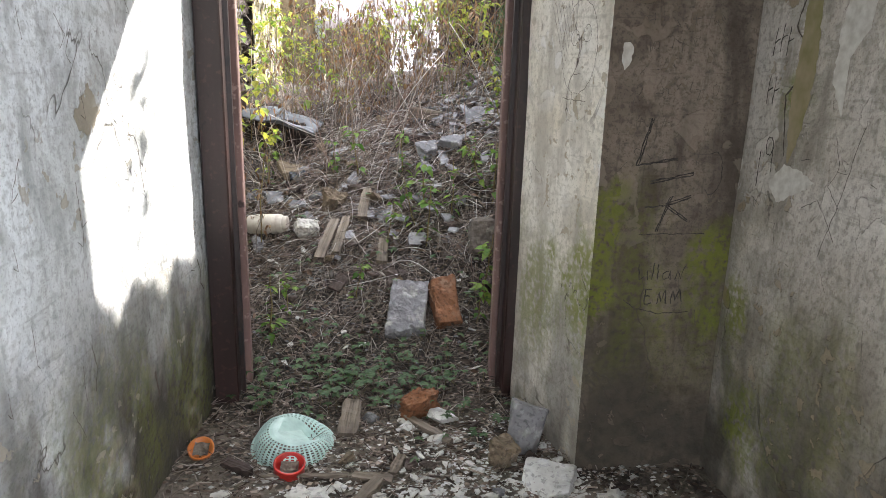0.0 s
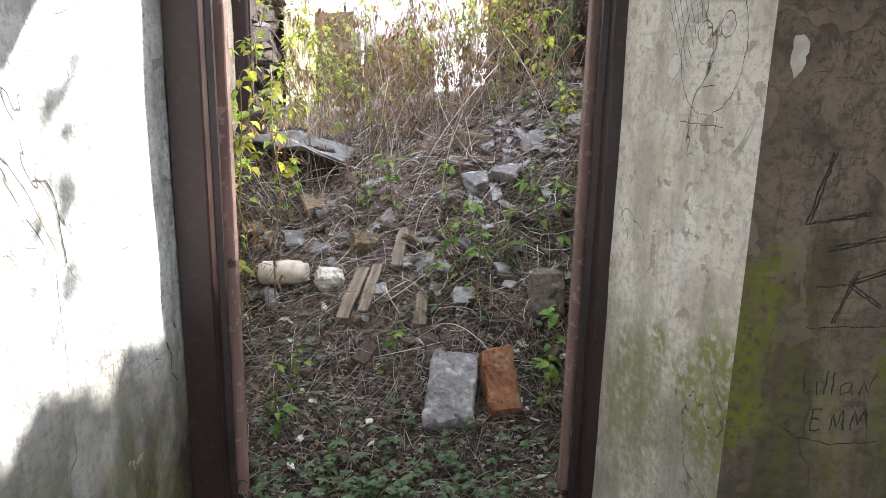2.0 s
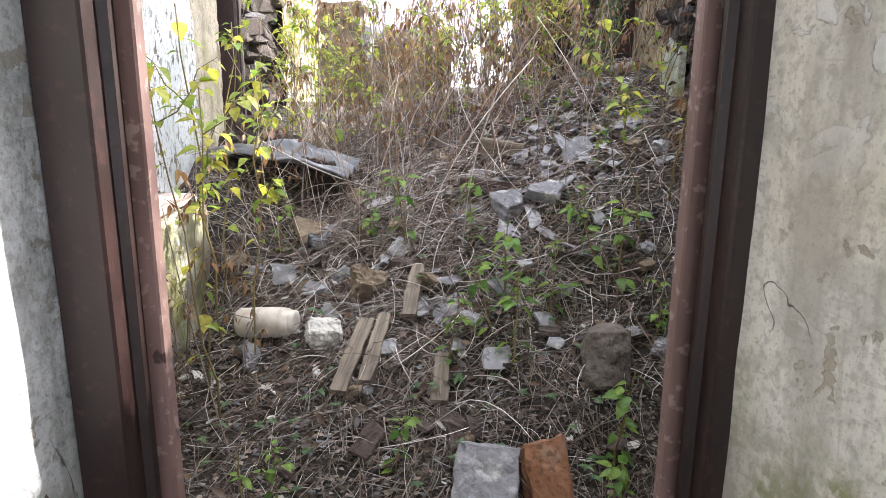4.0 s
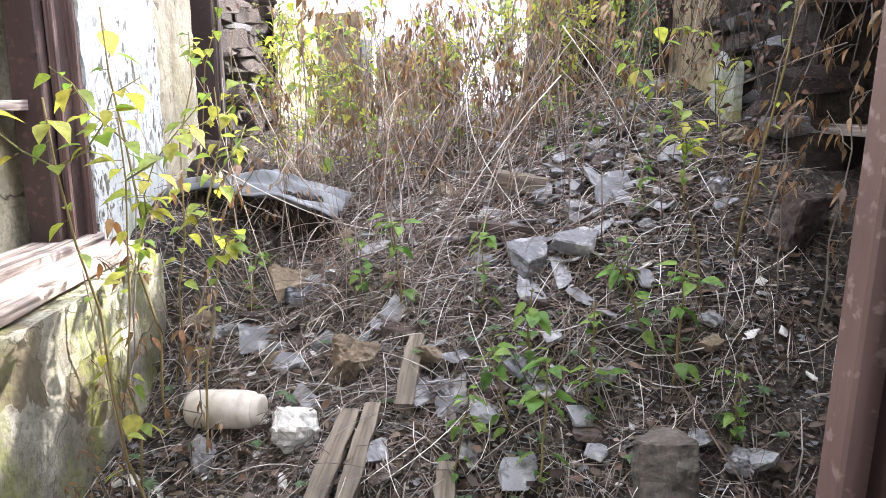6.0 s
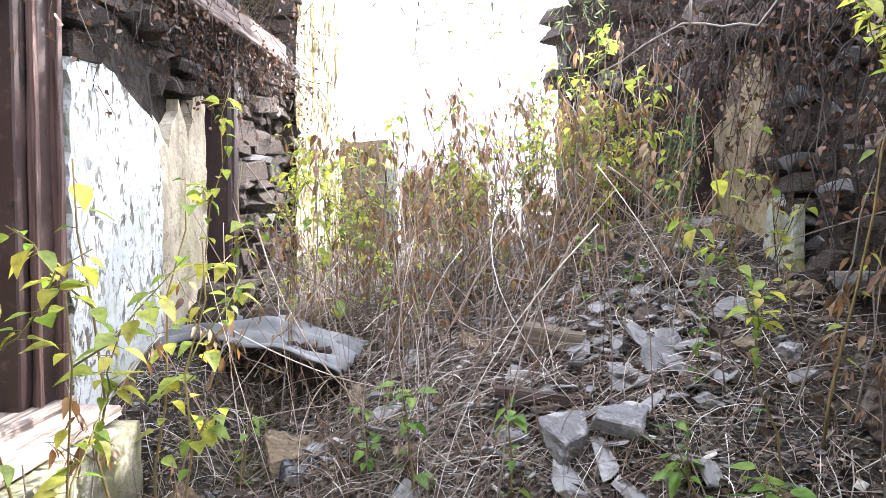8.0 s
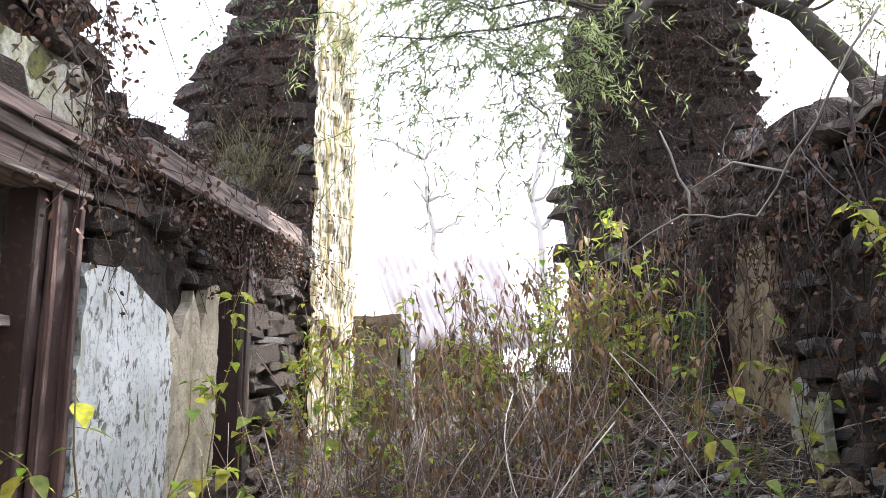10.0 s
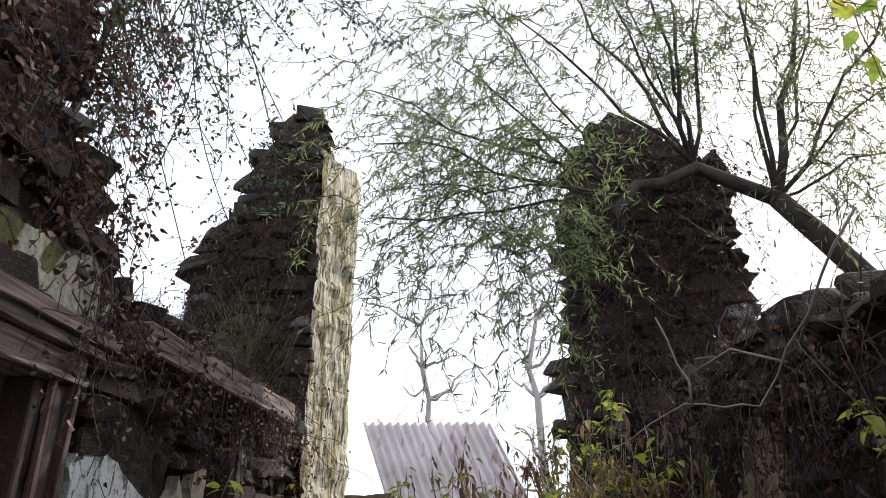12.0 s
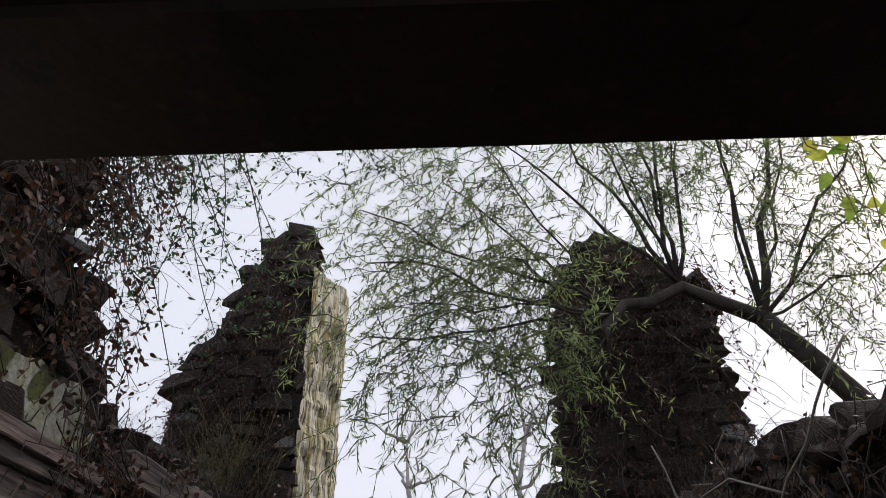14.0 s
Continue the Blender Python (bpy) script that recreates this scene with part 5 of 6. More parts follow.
for _ in range(16):
    y, z = R.uniform(1.3, 1.9), R.uniform(0.6, 1.5)
    on_east([(y, z), (y + R.uniform(-0.04, 0.04), z + R.uniform(-0.08, 0.08))], 0.0016)
on_west([(1.93, 1.09), (1.97, 1.085), (1.99, 1.05), (1.995, 0.98), (2.0, 0.92)], 0.004)
on_west([(2.2, 0.9), (2.23, 0.9)], 0.003)
on_west([(2.36, 0.62), (2.38, 0.58), (2.375, 0.53), (2.4, 0.5)], 0.006)
on_west([(2.3, 0.6), (2.33, 0.59)], 0.003)
on_west([(1.6, 0.62), (1.62, 0.55), (1.6, 0.5)], 0.004)
on_west([(1.97, 0.38), (1.98, 0.33), (1.99, 0.29)], 0.012)
for _ in range(14):
    y, z = R.uniform(1.2, 2.0), R.uniform(0.4, 1.5)
    on_west([(y, z), (y + R.uniform(-0.03, 0.03), z + R.uniform(-0.02, 0.05)), (y + R.uniform(-0.04, 0.04), z + R.uniform(0.03, 0.1))], 0.0018)
for k in range(9):
    y = 1.75 + 0.03 * k
    on_west([(y, 1.55 - 0.01 * k), (y + 0.012, 1.45 + 0.02 * (k % 3))], 0.0018, CHARCOAL)


# ---------------- plants ----------------
def leafy(name, seed, h, leaves, size, mat, stem_mat, label, category, branches=0, droop=0.3, bare=0.25, wide=(0.55, 0.75)):
    """A weed: a wavering stem with alternate ovate leaves and a few side shoots."""
    global R
    keep, R = R, random.Random(seed)
    t = new(name)
    tagged(t, label, category)
    st, lv = Bag(), Bag()
    top = Vector((R.uniform(-0.16, 0.16) * h, R.uniform(-0.16, 0.16) * h, h))
    lines = [bend((0, 0, -0.03), top, 7, 0.02 * h)]
    st.tube(lines[0], 0.0042, 0.0018, 4)
    for _ in range(branches):
        i = R.randint(2, 6)
        a = lines[0][i]
        b = a + Vector((R.uniform(-0.3, 0.3), R.uniform(-0.3, 0.3), R.uniform(0.05, 0.35))) * h * 0.7
        ln = bend(a, b, 4, 0.015 * h)
        st.tube(ln, 0.0026, 0.0012, 3)
        lines.append(ln)
    for k in range(leaves):
        ln = R.choice(lines)
        u = R.uniform(bare if ln is lines[0] else 0.2, 1.0) * (len(ln) - 1)
        i = min(int(u), len(ln) - 2)
        p = ln[i].lerp(ln[i + 1], u - i)
        a = k * 2.4 + R.uniform(-0.5, 0.5)
        way = Vector((math.cos(a), math.sin(a), R.uniform(-0.5, 0.5) - droop))
        s = size * R.uniform(0.5, 1.25)
        q = p + way.normalized() * s * 0.35
        st.tube([p, q], 0.001, 0.0008, 3)
        lv.leaf(q, way, (R.uniform(-0.4, 0.4), R.uniform(-0.4, 0.4), 1), s, s * R.uniform(*wide), R.uniform(0.1, 0.5), R.uniform(0.1, 0.5))
    st.ob("stem", stem_mat, t)
    lv.ob("leaves", mat, t)
    R = keep
    return t


def plant_row(models, spots, smin=0.85, smax=1.15, lean=6, placed=0):
    """Sets out one kind of plant; the first three spots take the models themselves."""
    for i, (x, y) in enumerate(spots, placed):
        s = R.uniform(smin, smax)
        m = pose(x, y, lie(x, y), R.uniform(-lean, lean), R.uniform(-lean, lean), R.uniform(0, 360))
        if i < len(models):
            models[i].matrix_basis = m
            models[i].scale = (s, s, s)
        else:
            c = copy_thing(models[i % len(models)], m)
            c.scale = (s, s, s)


NETTLE = "tall green weed with broad yellowish-green leaves on rubble"
tall = [leafy("tall_weed", 300 + i, 1.0, 36, 0.052, LEAF, STEM, NETTLE, "weed", 2) for i in range(5)]
spots = [(-0.6, 3.28), (-0.66, 3.4), (-0.7, 3.7), (-0.78, 3.95), (-0.55, 3.55)]
spots += [(R.uniform(-0.9, -0.3), R.uniform(4.5, 6.4)) for _ in range(11)] + [(R.uniform(-0.3, 0.7), R.uniform(4.6, 5.8)) for _ in range(19)] + [(0.9, 3.75), (0.7, 5.2), (0.78, 3.62), (0.98, 4.0)]
plant_row(tall, spots[:5], 0.98, 1.15)
plant_row(tall, spots[5:], 0.6, 0.98, 8, 5)
broad = [leafy("broadleaf_weed", 400 + i, 1.0, 22, 0.085, LEAF, STEM, "tall weed with large bright yellow-green leaves", "weed", 3, 0.25, 0.4) for i in range(4)]
spots = [(-0.75, 4.6), (-0.5, 4.9), (-0.62, 5.3), (-0.3, 5.0), (-0.15, 5.5), (0.05, 5.0), (0.2, 5.6), (0.4, 5.0), (0.55, 5.5), (0.7, 4.9), (0.8, 5.4), (-0.4, 5.8), (0.35, 6.0), (-0.7, 5.9), (0.75, 4.5), (0.0, 6.0)]
plant_row(broad, spots, 0.5, 0.85)
small = [leafy("small_weed", 320 + i, 0.3, 20, 0.05, LEAF_FRESH, STEM, "small green weed growing between stones", "weed", 2, 0.1, 0.1) for i in range(4)]
spots = [(0.25, 3.45), (0.3, 3.3), (0.45, 3.5), (0.62, 3.6), (0.66, 3.5), (0.1, 3.35), (0.6, 3.75), (0.2, 3.85), (-0.05, 3.05), (-0.35, 2.95), (-0.4, 2.8), (0.3, 3.6), (0.5, 2.9), (0.7, 4.0), (-0.2, 4.1), (-0.6, 4.2), (0.8, 4.3), (0.6, 4.5), (0.95, 4.5), (0.85, 4.7), (0.5, 4.7), (0.9, 4.1), (0.75, 3.35), (0.55, 3.05), (-0.05, 3.95)]
plant_row(small, spots, 0.5, 1.1, 14)
dry = [leafy("dry_weed", 340 + i, 0.9, 54, 0.05, LEAF_DRY, TWIG, "dead brown weed with curled hanging leaves", "weed", 5, 1.3, 0.25, (0.22, 0.42)) for i in range(5)]
spots = [(R.triangular(-0.8, 0.85, 0.1), R.triangular(4.3, 6.6, 5.1)) for _ in range(70)] + [(R.uniform(0.25, 1.0), R.uniform(4.4, 5.6)) for _ in range(24)] + [(-0.75, 3.5), (-0.8, 3.6), (-0.66, 3.32), (-0.58, 3.45), (-0.72, 3.8), (0.95, 3.6), (1.0, 3.8), (0.88, 3.85), (1.04, 3.55)]
plant_row(dry, spots, 0.4, 1.05, 15)
mixed = [leafy("yellowing_weed", 360 + i, 0.9, 58, 0.038, LEAF, TWIG, "bushy weed with small yellow-green leaves", "weed", 7, 0.2, 0.3) for i in range(4)]
spots = [(R.uniform(-0.85, -0.35), R.triangular(4.4, 6.6, 5.2)) for _ in range(9)] + [(R.uniform(0.3, 0.95), R.triangular(4.6, 6.6, 5.6)) for _ in range(16)] + [(R.uniform(-0.35, 0.3), R.uniform(4.6, 5.6)) for _ in range(6)]
plant_row(mixed, spots, 0.55, 1.0)

# low dark creepers over the threshold
st, lv = Bag(), Bag()
for _ in range(420):
    if R.random() < 0.7:
        x, y = R.triangular(-0.5, 0.62, 0.1 if R.random() < 0.5 else -0.4), R.gauss(2.5, 0.17)
    else:
        x, y = R.uniform(-0.8, 0.95), R.uniform(2.5, 3.9)
    if -0.42 < x + 0.25 < 0.42 and y < 2.35:
        continue
    p = Vector((x, y, lie(x, y)))
    q = p + Vector((R.uniform(-0.04, 0.04), R.uniform(-0.04, 0.04), R.uniform(0.02, 0.07)))
    st.tube([p, q], 0.001, 0.0008, 3)
    a0 = R.uniform(0, 6)
    for k in range(5):
        a = a0 + k * 1.25
        lv.leaf(q, (math.cos(a), math.sin(a), R.uniform(-0.2, 0.3)), (0, 0, 1), R.uniform(0.016, 0.03), R.uniform(0.01, 0.017))
creep = tagged(new("ground_creeper"), "low dark green creeper over the threshold", "creeper", kind="stuff")
st.ob("stems", STEM, creep), lv.ob("leaves", LEAF_DARK, creep)

# slivers of rotten wood and bark on the floor
b = Bag()
for _ in range(700):
    x, y = R.triangular(-0.58, 1.05, 0.0), R.triangular(1.3, 2.9, 2.1)
    a, l = R.uniform(0, 6.28), R.uniform(0.015, 0.07)
    r = R.uniform(0.0018, 0.005)
    p = Vector((x, y, lie(x, y) + r * 0.8))
    b.tube([p, p + Vector((math.cos(a) * l, math.sin(a) * l, R.uniform(-0.003, 0.01)))], r, r * 0.5, 4)
tagged(b.ob("wood_slivers", LITTER), "slivers of rotten wood and bark on the floor", "litter", kind="stuff")

# curled dead leaves on the ground
lv = Bag()
for _ in range(1900):
    x, y = R.uniform(-0.95, 1.1), R.triangular(2.5, 5.6, 3.4)
    a = R.uniform(0, 6.28)
    lv.leaf((x, y, lie(x, y) + R.uniform(0.005, 0.03)), (math.cos(a), math.sin(a), R.uniform(-0.5, 0.5)), rv() + Vector((0, 0, 1)), R.uniform(0.02, 0.05), R.uniform(0.012, 0.028), R.uniform(0.3, 0.9), R.uniform(-0.4, 0.5))
tagged(lv.ob("dead_leaves", LEAF_LITTER), "curled dead brown leaves lying on the rubble", "leaf litter", kind="stuff")

# dry stalks: lying, leaning and standing
def on_mound(lo, mid, hi):
    x = R.triangular(-0.95, 1.1, 0.0) if R.random() < 0.55 else R.uniform(-1.0, 1.12)
    return x, R.triangular(lo, hi, mid)


b = Bag()
for _ in range(3900):
    x, y = on_mound(2.7, 4.2, 6.2)
    a, l = R.uniform(0, 6.28), R.triangular(0.05, 0.36, 0.12)
    x2, y2 = x + math.cos(a) * l, y + math.sin(a) * l
    p, q = (x, y, lie(x, y) + R.uniform(0.004, 0.03)), (x2, y2, lie(x2, y2) + R.uniform(0.004, 0.06))
    r = R.uniform(0.0006, 0.0019)
    ln = [v + Vector((0, 0, max(0.0, lie(v.x, v.y) + 0.004 - v.z))) for v in bow(p, q, 5, 0.38)]
    b.tube(ln, r, r * 0.6, 3)
tagged(b.ob("fallen_stalks", STRAW), "pale dry stalks fallen over the rubble", "dry stalks", kind="stuff")
b = Bag()
for _ in range(6500):
    x, y = on_mound(1.6, 3.0, 5.2)
    a, l = R.uniform(0, 6.28), R.uniform(0.02, 0.15)
    x2, y2 = x + math.cos(a) * l, y + math.sin(a) * l
    r = R.uniform(0.0008, 0.0026)
    b.tube(bow((x, y, lie(x, y) + R.uniform(0.002, 0.014)), (x2, y2, lie(x2, y2) + R.uniform(0.002, 0.03)), 2, 0.15), r, r * 0.6, 3)
tagged(b.ob("dead_twigs", TWIG), "dark dead twigs strewn over earth and rubble", "twigs", kind="stuff")
b = Bag()
for _ in range(330):
    x, y = R.triangular(-0.95, 1.05, 0.15), R.triangular(3.7, 6.4, 4.7)
    l = R.uniform(0.3, 0.85)
    a, tilt = R.uniform(0, 6.28), abs(R.gauss(0.4, 0.5))
    p = Vector((x, y, lie(x, y) - 0.02))
    q = p + Vector((math.cos(a) * math.sin(tilt), math.sin(a) * math.sin(tilt), abs(math.cos(tilt)))) * l
    if abs(q.x) > 1.0:
        continue
    r = R.uniform(0.001, 0.0028)
    b.tube(bow(p, q, 5, 0.22), r, r * 0.5, 3)
tagged(b.ob("standing_stalks", STALK_BROWN), "thin dry stalks standing and leaning in a thicket", "dry stalks", kind="stuff")

# a few long bowed canes in the foreground
b = Bag()
for p, q in [((-0.5, 3.1, 0.2), (-0.8, 3.5, 0.9)), ((0.85, 3.1, 0.35), (0.6, 4.0, 1.0)), ((0.1, 3.9, 0.7), (0.9, 4.1, 1.1)), ((-0.6, 4.4, 1.35), (0.2, 3.9, 0.72)), ((0.9, 4.6, 1.2), (1.05, 3.6, 1.45)), ((0.5, 4.6, 1.5), (-0.2, 3.8, 0.6)), ((0.2, 5.0, 1.6), (0.35, 4.1, 0.85)), ((-0.2, 5.0, 1.7), (0.1, 4.0, 0.8)), ((-0.8, 4.9, 1.6), (-0.1, 4.2, 0.75)), ((0.6, 5.0, 1.5), (0.1, 4.2, 0.8))]:
    b.tube(bow(p, q, 9, 0.2), 0.0026, 0.0015, 5)
for _ in range(90):
    x, y = R.triangular(-0.9, 1.0, 0.1), R.triangular(3.9, 6.2, 4.8)
    a, l = R.uniform(0, 6.28), R.uniform(0.25, 0.6)
    x2, y2 = max(-1.0, min(1.05, x + math.cos(a) * l)), max(3.1, y + math.sin(a) * l)
    b.tube(bow((x, y, lie(x, y) + R.uniform(0.15, 0.6)), (x2, y2, lie(x2, y2) + 0.01), 8, 0.3), R.uniform(0.0012, 0.0024), 0.001, 4)
tagged(b.ob("bowed_canes", PALE_CANE), "long pale dry canes bowed across the rubble", "dry stalks", kind="stuff")
b = Bag()
b.tube(bend((0.4, 5.4, 1.5), (1.05, 5.1, 1.18), 6, 0.02), 0.022, 0.018, 7)
tagged(b.ob("fallen_branch", BARK), "dark fallen branch leaning against the wall", "branch")

# ---------------- creepers on the ruined walls ----------------
b, lv = Bag(), Bag()


def hanging(p, l, drift, n=6, leaf=0.0, r=0.0025):
    k = R.gauss(0, 0.45) * l
    side = Vector((k, 0, 0)) if abs(drift[1]) < abs(drift[0]) + 0.05 and p[1] > 6 else Vector((0, k, 0))
    q = Vector(p) + Vector((drift[0], drift[1], -l * R.uniform(0.5, 1.0))) + side
    ln = bend(p, q, n, 0.035)
    b.tube(ln, r, r * 0.5, 3)
    if leaf or R.random() < 0.4:
        leaf = leaf or 0.022
        for i in range(1, n + 1):
            for _ in range(R.randint(1, 4)):
                lv.leaf(ln[i] + rv(0.03), rv() + Vector((0, 0, -0.6)), rv(), leaf * R.uniform(0.6, 1.5), leaf * R.uniform(0.5, 0.8))


for _ in range(330):                                     # east wall
    y = R.uniform(2.9, 6.5)
    z = lerp_table(EAST_TOP, y) + R.uniform(-0.3, 0.1)
    hanging((1.12 - R.uniform(0, 0.08), y, z), R.uniform(0.2, 1.0), (R.uniform(-0.12, 0.03), R.uniform(-0.25, 0.25)), 6, 0.022 if R.random() < 0.25 else 0)
for _ in range(420):                                     # east stump
    x, z = R.uniform(0.75, 1.9), R.uniform(2.4, 4.4)
    hanging((x, 6.5 - R.uniform(0, 0.1), z), R.uniform(0.3, 1.1), (R.uniform(-0.2, 0.2), R.uniform(-0.15, 0)), 6, 0.026 if R.random() < 0.3 else 0, 0.003)
for _ in range(340):                                     # west stump
    x = R.uniform(-1.9, -1.05)
    hanging((x, 6.5, R.uniform(2.4, inside_w(x))), R.uniform(0.15, 0.5), (R.uniform(-0.1, 0.1), -0.05), 5, 0.022 if R.random() < 0.45 else 0)
for _ in range(330):                                     # rubble over the west lintels
    y = R.uniform(3.9, 6.4)
    hanging((-1.04 + R.uniform(-0.1, 0.06), y, 2.33 + R.uniform(-0.08, 0.08)), R.uniform(0.15, 0.6), (R.uniform(0, 0.12), R.uniform(-0.15, 0.2)), 5, 0.022 if R.random() < 0.5 else 0)
for _ in range(330):                                     # upper west wall
    y = R.uniform(2.9, 4.1)
    hanging((-1.02, y, R.uniform(2.5, 3.6)), R.uniform(0.15, 0.45), (R.uniform(0, 0.06), R.uniform(-0.1, 0.15)), 5, 0.022 if R.random() < 0.75 else 0)
vines = tagged(new("wall_creepers"), "tangle of dead brown creepers hanging on ruined walls", "creeper", kind="stuff")
b.ob("stems", VINE, vines), lv.ob("leaves", LEAF_VINE, vines)

# rubble and dead grass on top of the broken walls
b = Bag()
for _ in range(1500):
    k = R.random()
    if k < 0.4:
        y = R.uniform(4.1, 6.5)
        p = Vector((R.uniform(-1.45, -1.03), y, 2.28 + R.uniform(0, 0.1)))
    elif k < 0.75:
        y = R.uniform(3.6, 6.5)
        p = Vector((R.uniform(1.12, 1.5), y, lerp_table(EAST_TOP, y) + R.uniform(-0.08, 0.02)))
    else:
        x = R.uniform(-1.9, -1.1)
        p = Vector((x, 6.6, inside_w(x) - R.uniform(0, 0.8)))
    q = p + Vector((R.uniform(-0.15, 0.15), R.uniform(-0.15, 0.15), R.uniform(0.0, 0.14)))
    b.tube(bend(p, q, 3, 0.02, -0.03), 0.0018, 0.0008, 3)
tagged(b.ob("wall_top_grass", VINE), "dead grass and twigs on top of ruined walls", "dry grass", kind="stuff")
for k in range(26):
    y = 4.2 + k * 0.07
    o = new("stone", R.choice(BLOCKS))
    o.parent = ruin_w
    s = R.uniform(0.7, 1.2)
    o.matrix_basis = pose(-1.22 + R.uniform(-0.12, 0.1), y, 2.33 + R.uniform(0, 0.05), R.uniform(-15, 15), R.uniform(-15, 15), R.uniform(0, 180)) @ Matrix.Diagonal((0.2 * s, 0.15 * s, 0.08 * s, 1))
for k in range(40):
    y = 2.9 + k * 0.09
    o = new("stone", R.choice(BLOCKS))
    o.parent = ruin_e
    s = R.uniform(0.7, 1.3)
    o.matrix_basis = pose(1.3 + R.uniform(-0.1, 0.15), y, lerp_table(EAST_TOP, y) + R.uniform(0, 0.04), R.uniform(-15, 15), R.uniform(-15, 15), R.uniform(0, 180)) @ Matrix.Diagonal((0.22 * s, 0.16 * s, 0.09 * s, 1))

# a bare pale branch hung along the east wall
b = Bag()
b.tube(bend((1.15, 3.9, 2.45), (1.0, 4.26, 2.06), 5, 0.02) + bend((0.95, 4.3, 1.98), (0.74, 4.35, 2.0), 4, 0.012) + bend((0.7, 4.37, 1.98), (0.5, 4.5, 1.87), 3, 0.012), 0.0048, 0.002, 6)
b.tube([(1.03, 4.24, 2.1), (0.95, 4.45, 2.2), (0.85, 4.6, 2.15)], 0.006, 0.003, 5)
b.tube(bend((0.76, 4.34, 2.0), (0.7, 4.4, 2.3), 4, 0.02), 0.005, 0.003, 5)
tagged(b.ob("hanging_branch", stalk_mat("bleached_branch", (0.2, 0.18, 0.16), (0.27, 0.25, 0.22))), "bare bleached branch hanging off the wall top", "branch")

# ---------------- the tree over the east stump ----------------
tree = thing("willow_tree", 2.6, 5.9, 0.6, "leaning willow tree growing over a ruined wall", "tree")
inv = tree.matrix_basis.inverted()
wood, tw, lf = Bag(), Bag(), Bag()
trunk = [(2.9, 6.0, 0.3), (2.75, 5.95, 1.6), (2.5, 5.9, 2.75), (2.17, 5.9, 3.2), (1.93, 5.9, 3.5)]
wood.tube(trunk, 0.085, 0.058, 10)
wood.tube([(1.93, 5.9, 3.5), (1.69, 5.9, 3.62), (1.47, 5.88, 3.72), (1.25, 5.85, 3.6), (1.08, 5.8, 3.57), (0.94, 5.75, 3.4), (0.9, 5.7, 3.2)], 0.05, 0.022, 8)


def limb(pts, r0, r1, sprays, spread=0.5):
    wood.tube(pts, r0, r1, 6)
    n = len(pts) - 1
    for k in range(sprays):
        u = R.uniform(0.3, 1.0) * n
        i = min(int(u), n - 1)
        p = Vector(pts[i]).lerp(Vector(pts[i + 1]), u - i)
        spray(p, rv() * spread + Vector((0, 0, -0.1)), R.uniform(0.3, 0.75))


def spray(p, way, l, dens=1.0, thin=0.92):
    """A thin drooping twig with narrow leaves along it."""
    p = Vector(p)
    if 0.8 < p.x < 1.95 and p.z < 4.3 and R.random() < thin:
        return
    q = p + Vector(way).normalized() * l - Vector((0, 0, 0.25 * l))
    ln = bend(p, q, 5, 0.03, -0.05)
    tw.tube(ln, 0.0035, 0.0014, 3)
    for i in range(1, 6):
        for _ in range(int(7 * dens + R.random())):
            c = ln[i - 1].lerp(ln[i], R.random())
            w = (q - p).normalized() * 0.7 + rv(1.1) + Vector((0, 0, -0.25))
            lf.blade(c, w, rv(), R.uniform(0.035, 0.085), R.uniform(0.006, 0.011))


def shoot(base, tip, r, sprays, wob=0.05):
    limb([tuple(v) for v in bend(base, tip, 6, wob)], r * 0.72, 0.004, sprays)


fork, knob = (1.93, 5.9, 3.5), (1.46, 5.88, 3.75)
for tip, r in (((2.45, 5.8, 5.4), 0.045), ((1.9, 5.7, 5.5), 0.028), ((2.1, 6.0, 5.5), 0.022), ((2.9, 5.6, 4.9), 0.022), ((2.8, 5.7, 4.4), 0.018), ((2.6, 5.9, 5.3), 0.02), ((3.0, 5.9, 4.0), 0.016)):
    shoot(fork, tip, r, 14)
for tip, r in (((1.5, 5.8, 5.4), 0.03), ((1.3, 5.7, 5.4), 0.026), ((1.72, 5.9, 5.3), 0.022), ((0.72, 5.7, 5.1), 0.026), ((1.0, 5.6, 5.0), 0.022), ((0.3, 5.5, 4.7), 0.022), ((1.15, 5.8, 5.2), 0.014), ((1.6, 5.7, 5.0), 0.014)):
    shoot(knob, tip, r, 14)
low = (1.0, 5.78, 3.5)
for tip, r in (((0.33, 5.6, 3.8), 0.018), ((-0.45, 5.5, 3.72), 0.018), ((-0.5, 5.5, 4.1), 0.016), ((0.28, 5.6, 3.05), 0.015), ((-0.4, 5.4, 3.2), 0.015), ((0.0, 5.5, 4.3), 0.016), ((0.5, 5.6, 2.7), 0.012), ((-0.2, 5.5, 3.45), 0.012), ((0.2, 5.4, 4.6), 0.014)):
    shoot(low, tip, r, 17)
for _ in range(225):
    x, z = R.triangular(-0.75, 0.9, 0.2), R.triangular(2.5, 5.1, 4.0)
    if z < 2.45 + 0.5 * abs(x - 0.25):
        continue
    spray((x, R.uniform(5.2, 5.9), z), (R.uniform(-1, 0.2), R.uniform(-0.4, 0.4), R.uniform(-0.5, 0.2)), R.uniform(0.25, 0.6), 1.1)
for _ in range(45):
    spray((R.triangular(-0.35, 0.8, 0.4), R.uniform(5.2, 5.8), R.uniform(2.5, 3.5)), (R.uniform(-0.7, 0.7), R.uniform(-0.4, 0.4), R.uniform(-0.8, 0.1)), R.uniform(0.25, 0.5), 0.9)
for _ in range(420):
    spray((R.uniform(0.9, 3.0), R.uniform(5.4, 5.9), R.uniform(3.1, 5.3)), rv(), R.uniform(0.25, 0.6), 0.6)
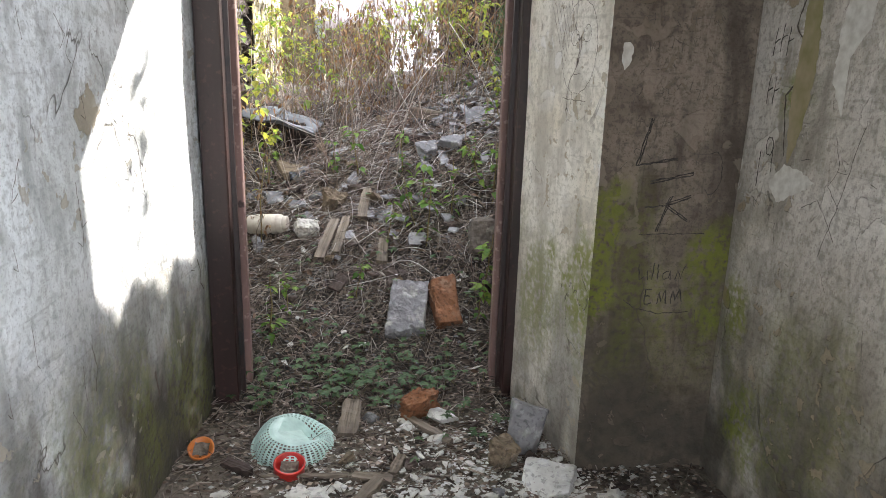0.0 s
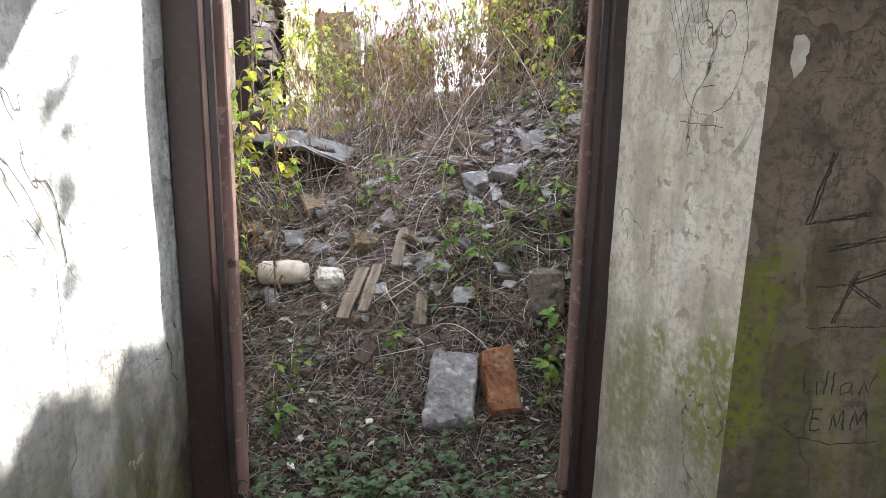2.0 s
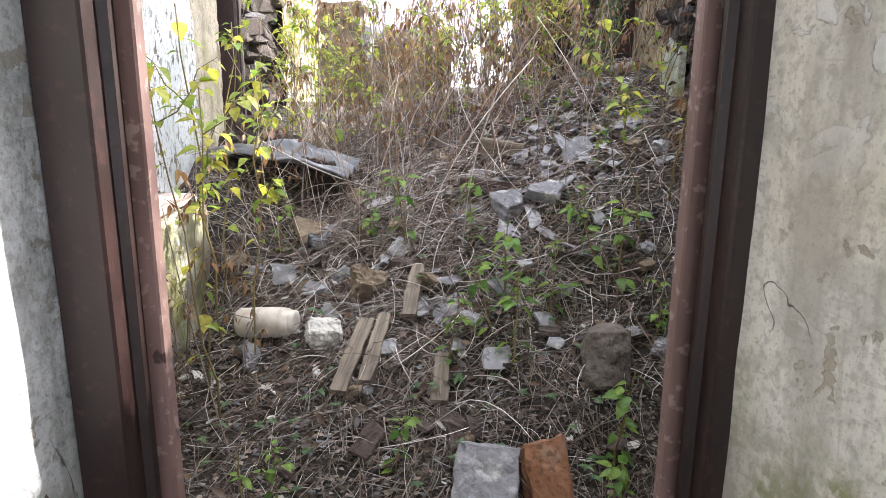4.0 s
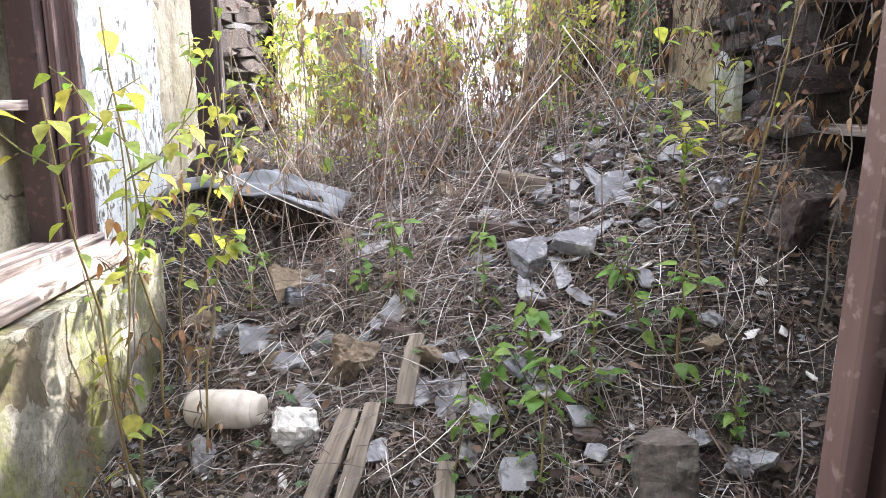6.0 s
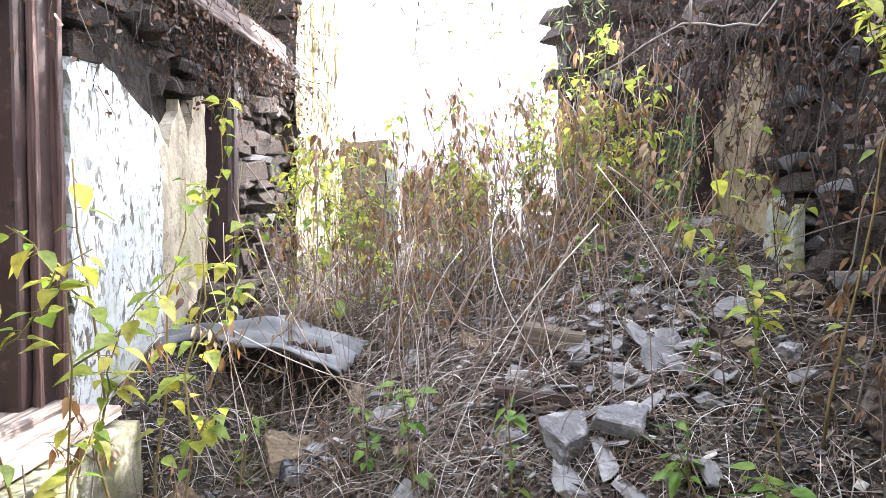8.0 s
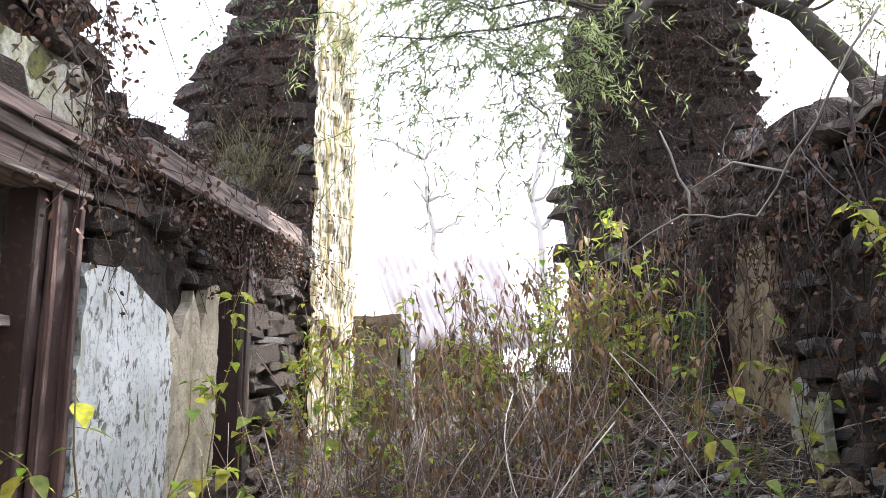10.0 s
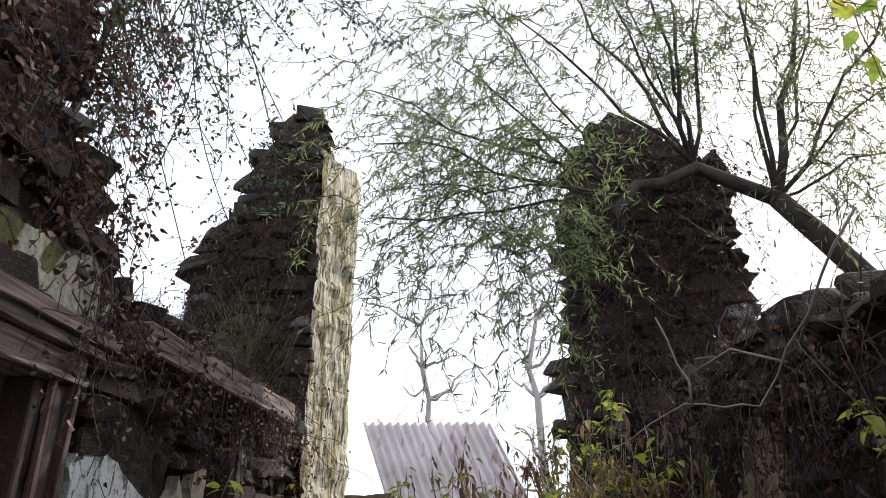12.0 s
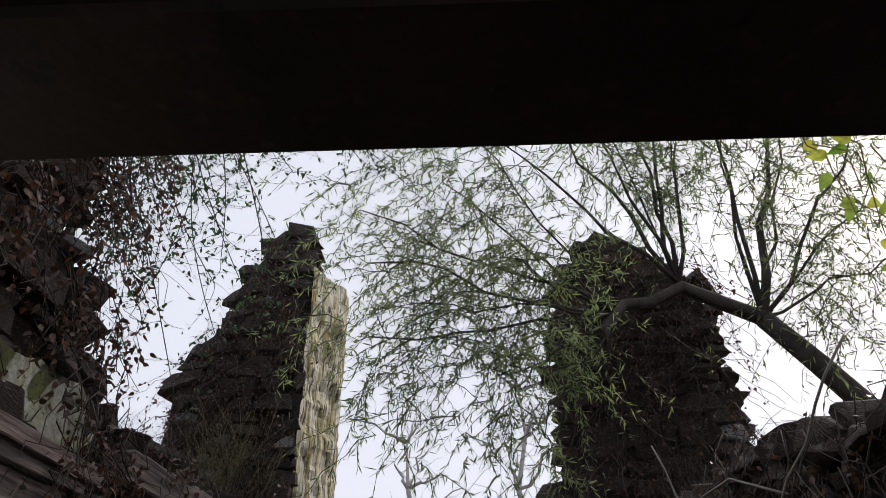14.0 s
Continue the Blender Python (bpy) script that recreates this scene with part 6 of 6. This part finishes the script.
for nm, bag_, mt in (("trunk", wood, BARK), ("fine_twig", tw, BARK), ("leaves", lf, LEAF_WILLOW)):
    o = tagged(bag_.ob(nm, mt, tree), kind="" if nm == "trunk" else "stuff")
    o.matrix_parent_inverse = inv

# creepers dangling from an overhead limb on the west side
over = thing("overhanging_creeper", -1.6, 4.7, 2.3, "leafy creeper trailing from a limb over the wall", "creeper")
inv = over.matrix_basis.inverted()
wood, tw, lf = Bag(), Bag(), Bag()
wood.tube([(-1.75, 4.9, 2.0), (-1.85, 4.85, 3.4), (-1.6, 4.7, 4.3), (-1.0, 4.6, 4.6), (-0.4, 4.55, 4.6), (0.1, 4.5, 4.5)], 0.03, 0.01, 6)
for _ in range(50):
    x = R.triangular(-2.0, -0.35, -1.75)
    l = R.uniform(0.4, 0.9) if x > -1.1 else R.uniform(0.5, 1.7)
    p = Vector((x, R.uniform(4.4, 4.9), 4.45 + R.uniform(-0.25, 0.2)))
    q = p + Vector((R.uniform(-0.35, 0.75), R.uniform(-0.1, 0.1), -l))
    main = bow(p, q, 12, 0.3)
    tw.tube(main, 0.0042, 0.0018, 4)
    for k in range(2, 13):
        for _ in range(R.randint(1, 3)):
            ln = bow(main[k], main[k] + Vector((R.uniform(-0.2, 0.2), R.uniform(-0.08, 0.08), R.uniform(-0.2, 0.08))), 4, 0.3)
            tw.tube(ln, 0.0018, 0.0009, 3)
            for c in ln[1:]:
                for _ in range(R.randint(0, 2)):
                    lf.leaf(c + rv(0.012), rv() + Vector((0, 0, -0.5)), rv(), R.uniform(0.018, 0.036), R.uniform(0.009, 0.016))
for nm, bag_, mt in (("limb", wood, BARK), ("tendril", tw, BARK), ("leaves", lf, LEAF_DARK)):
    o = tagged(bag_.ob(nm, mt, over), kind="" if nm == "limb" else "stuff")
    o.matrix_parent_inverse = inv

# a spray of larger yellowing leaves hung over the doorway's corner
b, lv = Bag(), Bag()
for p, l in (((0.92, 3.4, 2.9), 0.4), ((1.0, 3.45, 2.88), 0.45), ((1.08, 3.5, 2.85), 0.4), ((1.15, 3.5, 2.8), 0.25)):
    ln = bend(p, Vector(p) + Vector((0.05, 0, -l)), 6, 0.03)
    b.tube(ln, 0.0025, 0.0015, 4)
    for c in ln[1:]:
        lv.leaf(c + rv(0.02), rv() + Vector((0, 0, -0.6)), rv(), 0.05, 0.032)
b.tube([(1.5, 3.7, 2.3), (1.45, 3.6, 2.9), (1.2, 3.45, 3.0), (0.9, 3.4, 2.92)], 0.003, 0.002, 5)
sp = tagged(new("hanging_vine"), "vine with yellowing heart-shaped leaves over the wall", "vine")
b.ob("stem", STEM, sp), lv.ob("leaves", LEAF, sp)

# a drooping dark green shrub against the east wall
b, lv = Bag(), Bag()
for _ in range(16):
    p = Vector((1.05 + R.uniform(-0.08, 0.05), 5.15 + R.uniform(-0.15, 0.15), 1.85 + R.uniform(-0.1, 0.1)))
    ln = bow(p, p + Vector((R.uniform(-0.2, 0.02), R.uniform(-0.15, 0.1), -R.uniform(0.35, 0.65))), 8, 0.1)
    b.tube(ln, 0.0022, 0.001, 3)
    for c in ln[1:]:
        for _ in range(7):
            lv.leaf(c + rv(0.015), rv() + Vector((0, 0, -0.7)), rv(), R.uniform(0.014, 0.028), R.uniform(0.007, 0.012))
shrub = tagged(new("hanging_shrub"), "drooping bluish-green shrub hanging on the rubble wall", "shrub")
b.ob("stem", STEM, shrub), lv.ob("leaves", LEAF_DARK, shrub)

# a tuft of olive grass growing from the west stump
b = Bag()
for _ in range(260):
    p = Vector((R.triangular(-1.75, -1.15, -1.45), 6.52, R.uniform(2.45, 2.95)))
    b.tube(bow(p, p + Vector((R.uniform(-0.25, 0.25), R.uniform(-0.2, 0.0), R.uniform(0.05, 0.4))), 4, 0.15), 0.002, 0.0008, 3)
tagged(b.ob("grass_tuft", stalk_mat("olive_grass", (0.16, 0.16, 0.07), (0.26, 0.23, 0.12), (0.1, 0.1, 0.05))), "tuft of olive grass on the broken wall", "grass", kind="stuff")

# ---------------- far bare trees ----------------
def bare_tree(x, y, h, seed):
    global R
    keep, R = R, random.Random(seed)
    t = thing("bare_tree", x, y, 0.4, "pale leafless tree in the hazy distance", "tree")
    bag_ = Bag()
    main = bend((0, 0, -0.3), (R.uniform(-0.5, 0.5), 0, h), 8, 0.12)
    bag_.tube(main, 0.1, 0.02, 7)
    tw_ = Bag()
    for i in range(3, 9):
        for _ in range(3):
            a = main[i]
            c = a + Vector((R.uniform(-1, 1), R.uniform(-0.5, 0.5), R.uniform(0.2, 1.0))) * R.uniform(0.5, 1.1)
            ln = bend(a, c, 5, 0.08)
            bag_.tube(ln, 0.03, 0.008, 5)
            for _ in range(4):
                k = R.randint(1, 5)
                tw_.tube(bend(ln[k], ln[k] + rv(0.5) + Vector((0, 0, 0.2)), 3, 0.04), 0.007, 0.003, 3)
    bag_.ob("trunk", HAZED_BARK, t), tw_.ob("fine_twig", HAZED_BARK, t)
    R = keep


# grey bark lightened: the distance haze is put into its colour
HAZED_BARK = stalk_mat("hazed_bark", (0.4, 0.38, 0.37), (0.46, 0.44, 0.42))
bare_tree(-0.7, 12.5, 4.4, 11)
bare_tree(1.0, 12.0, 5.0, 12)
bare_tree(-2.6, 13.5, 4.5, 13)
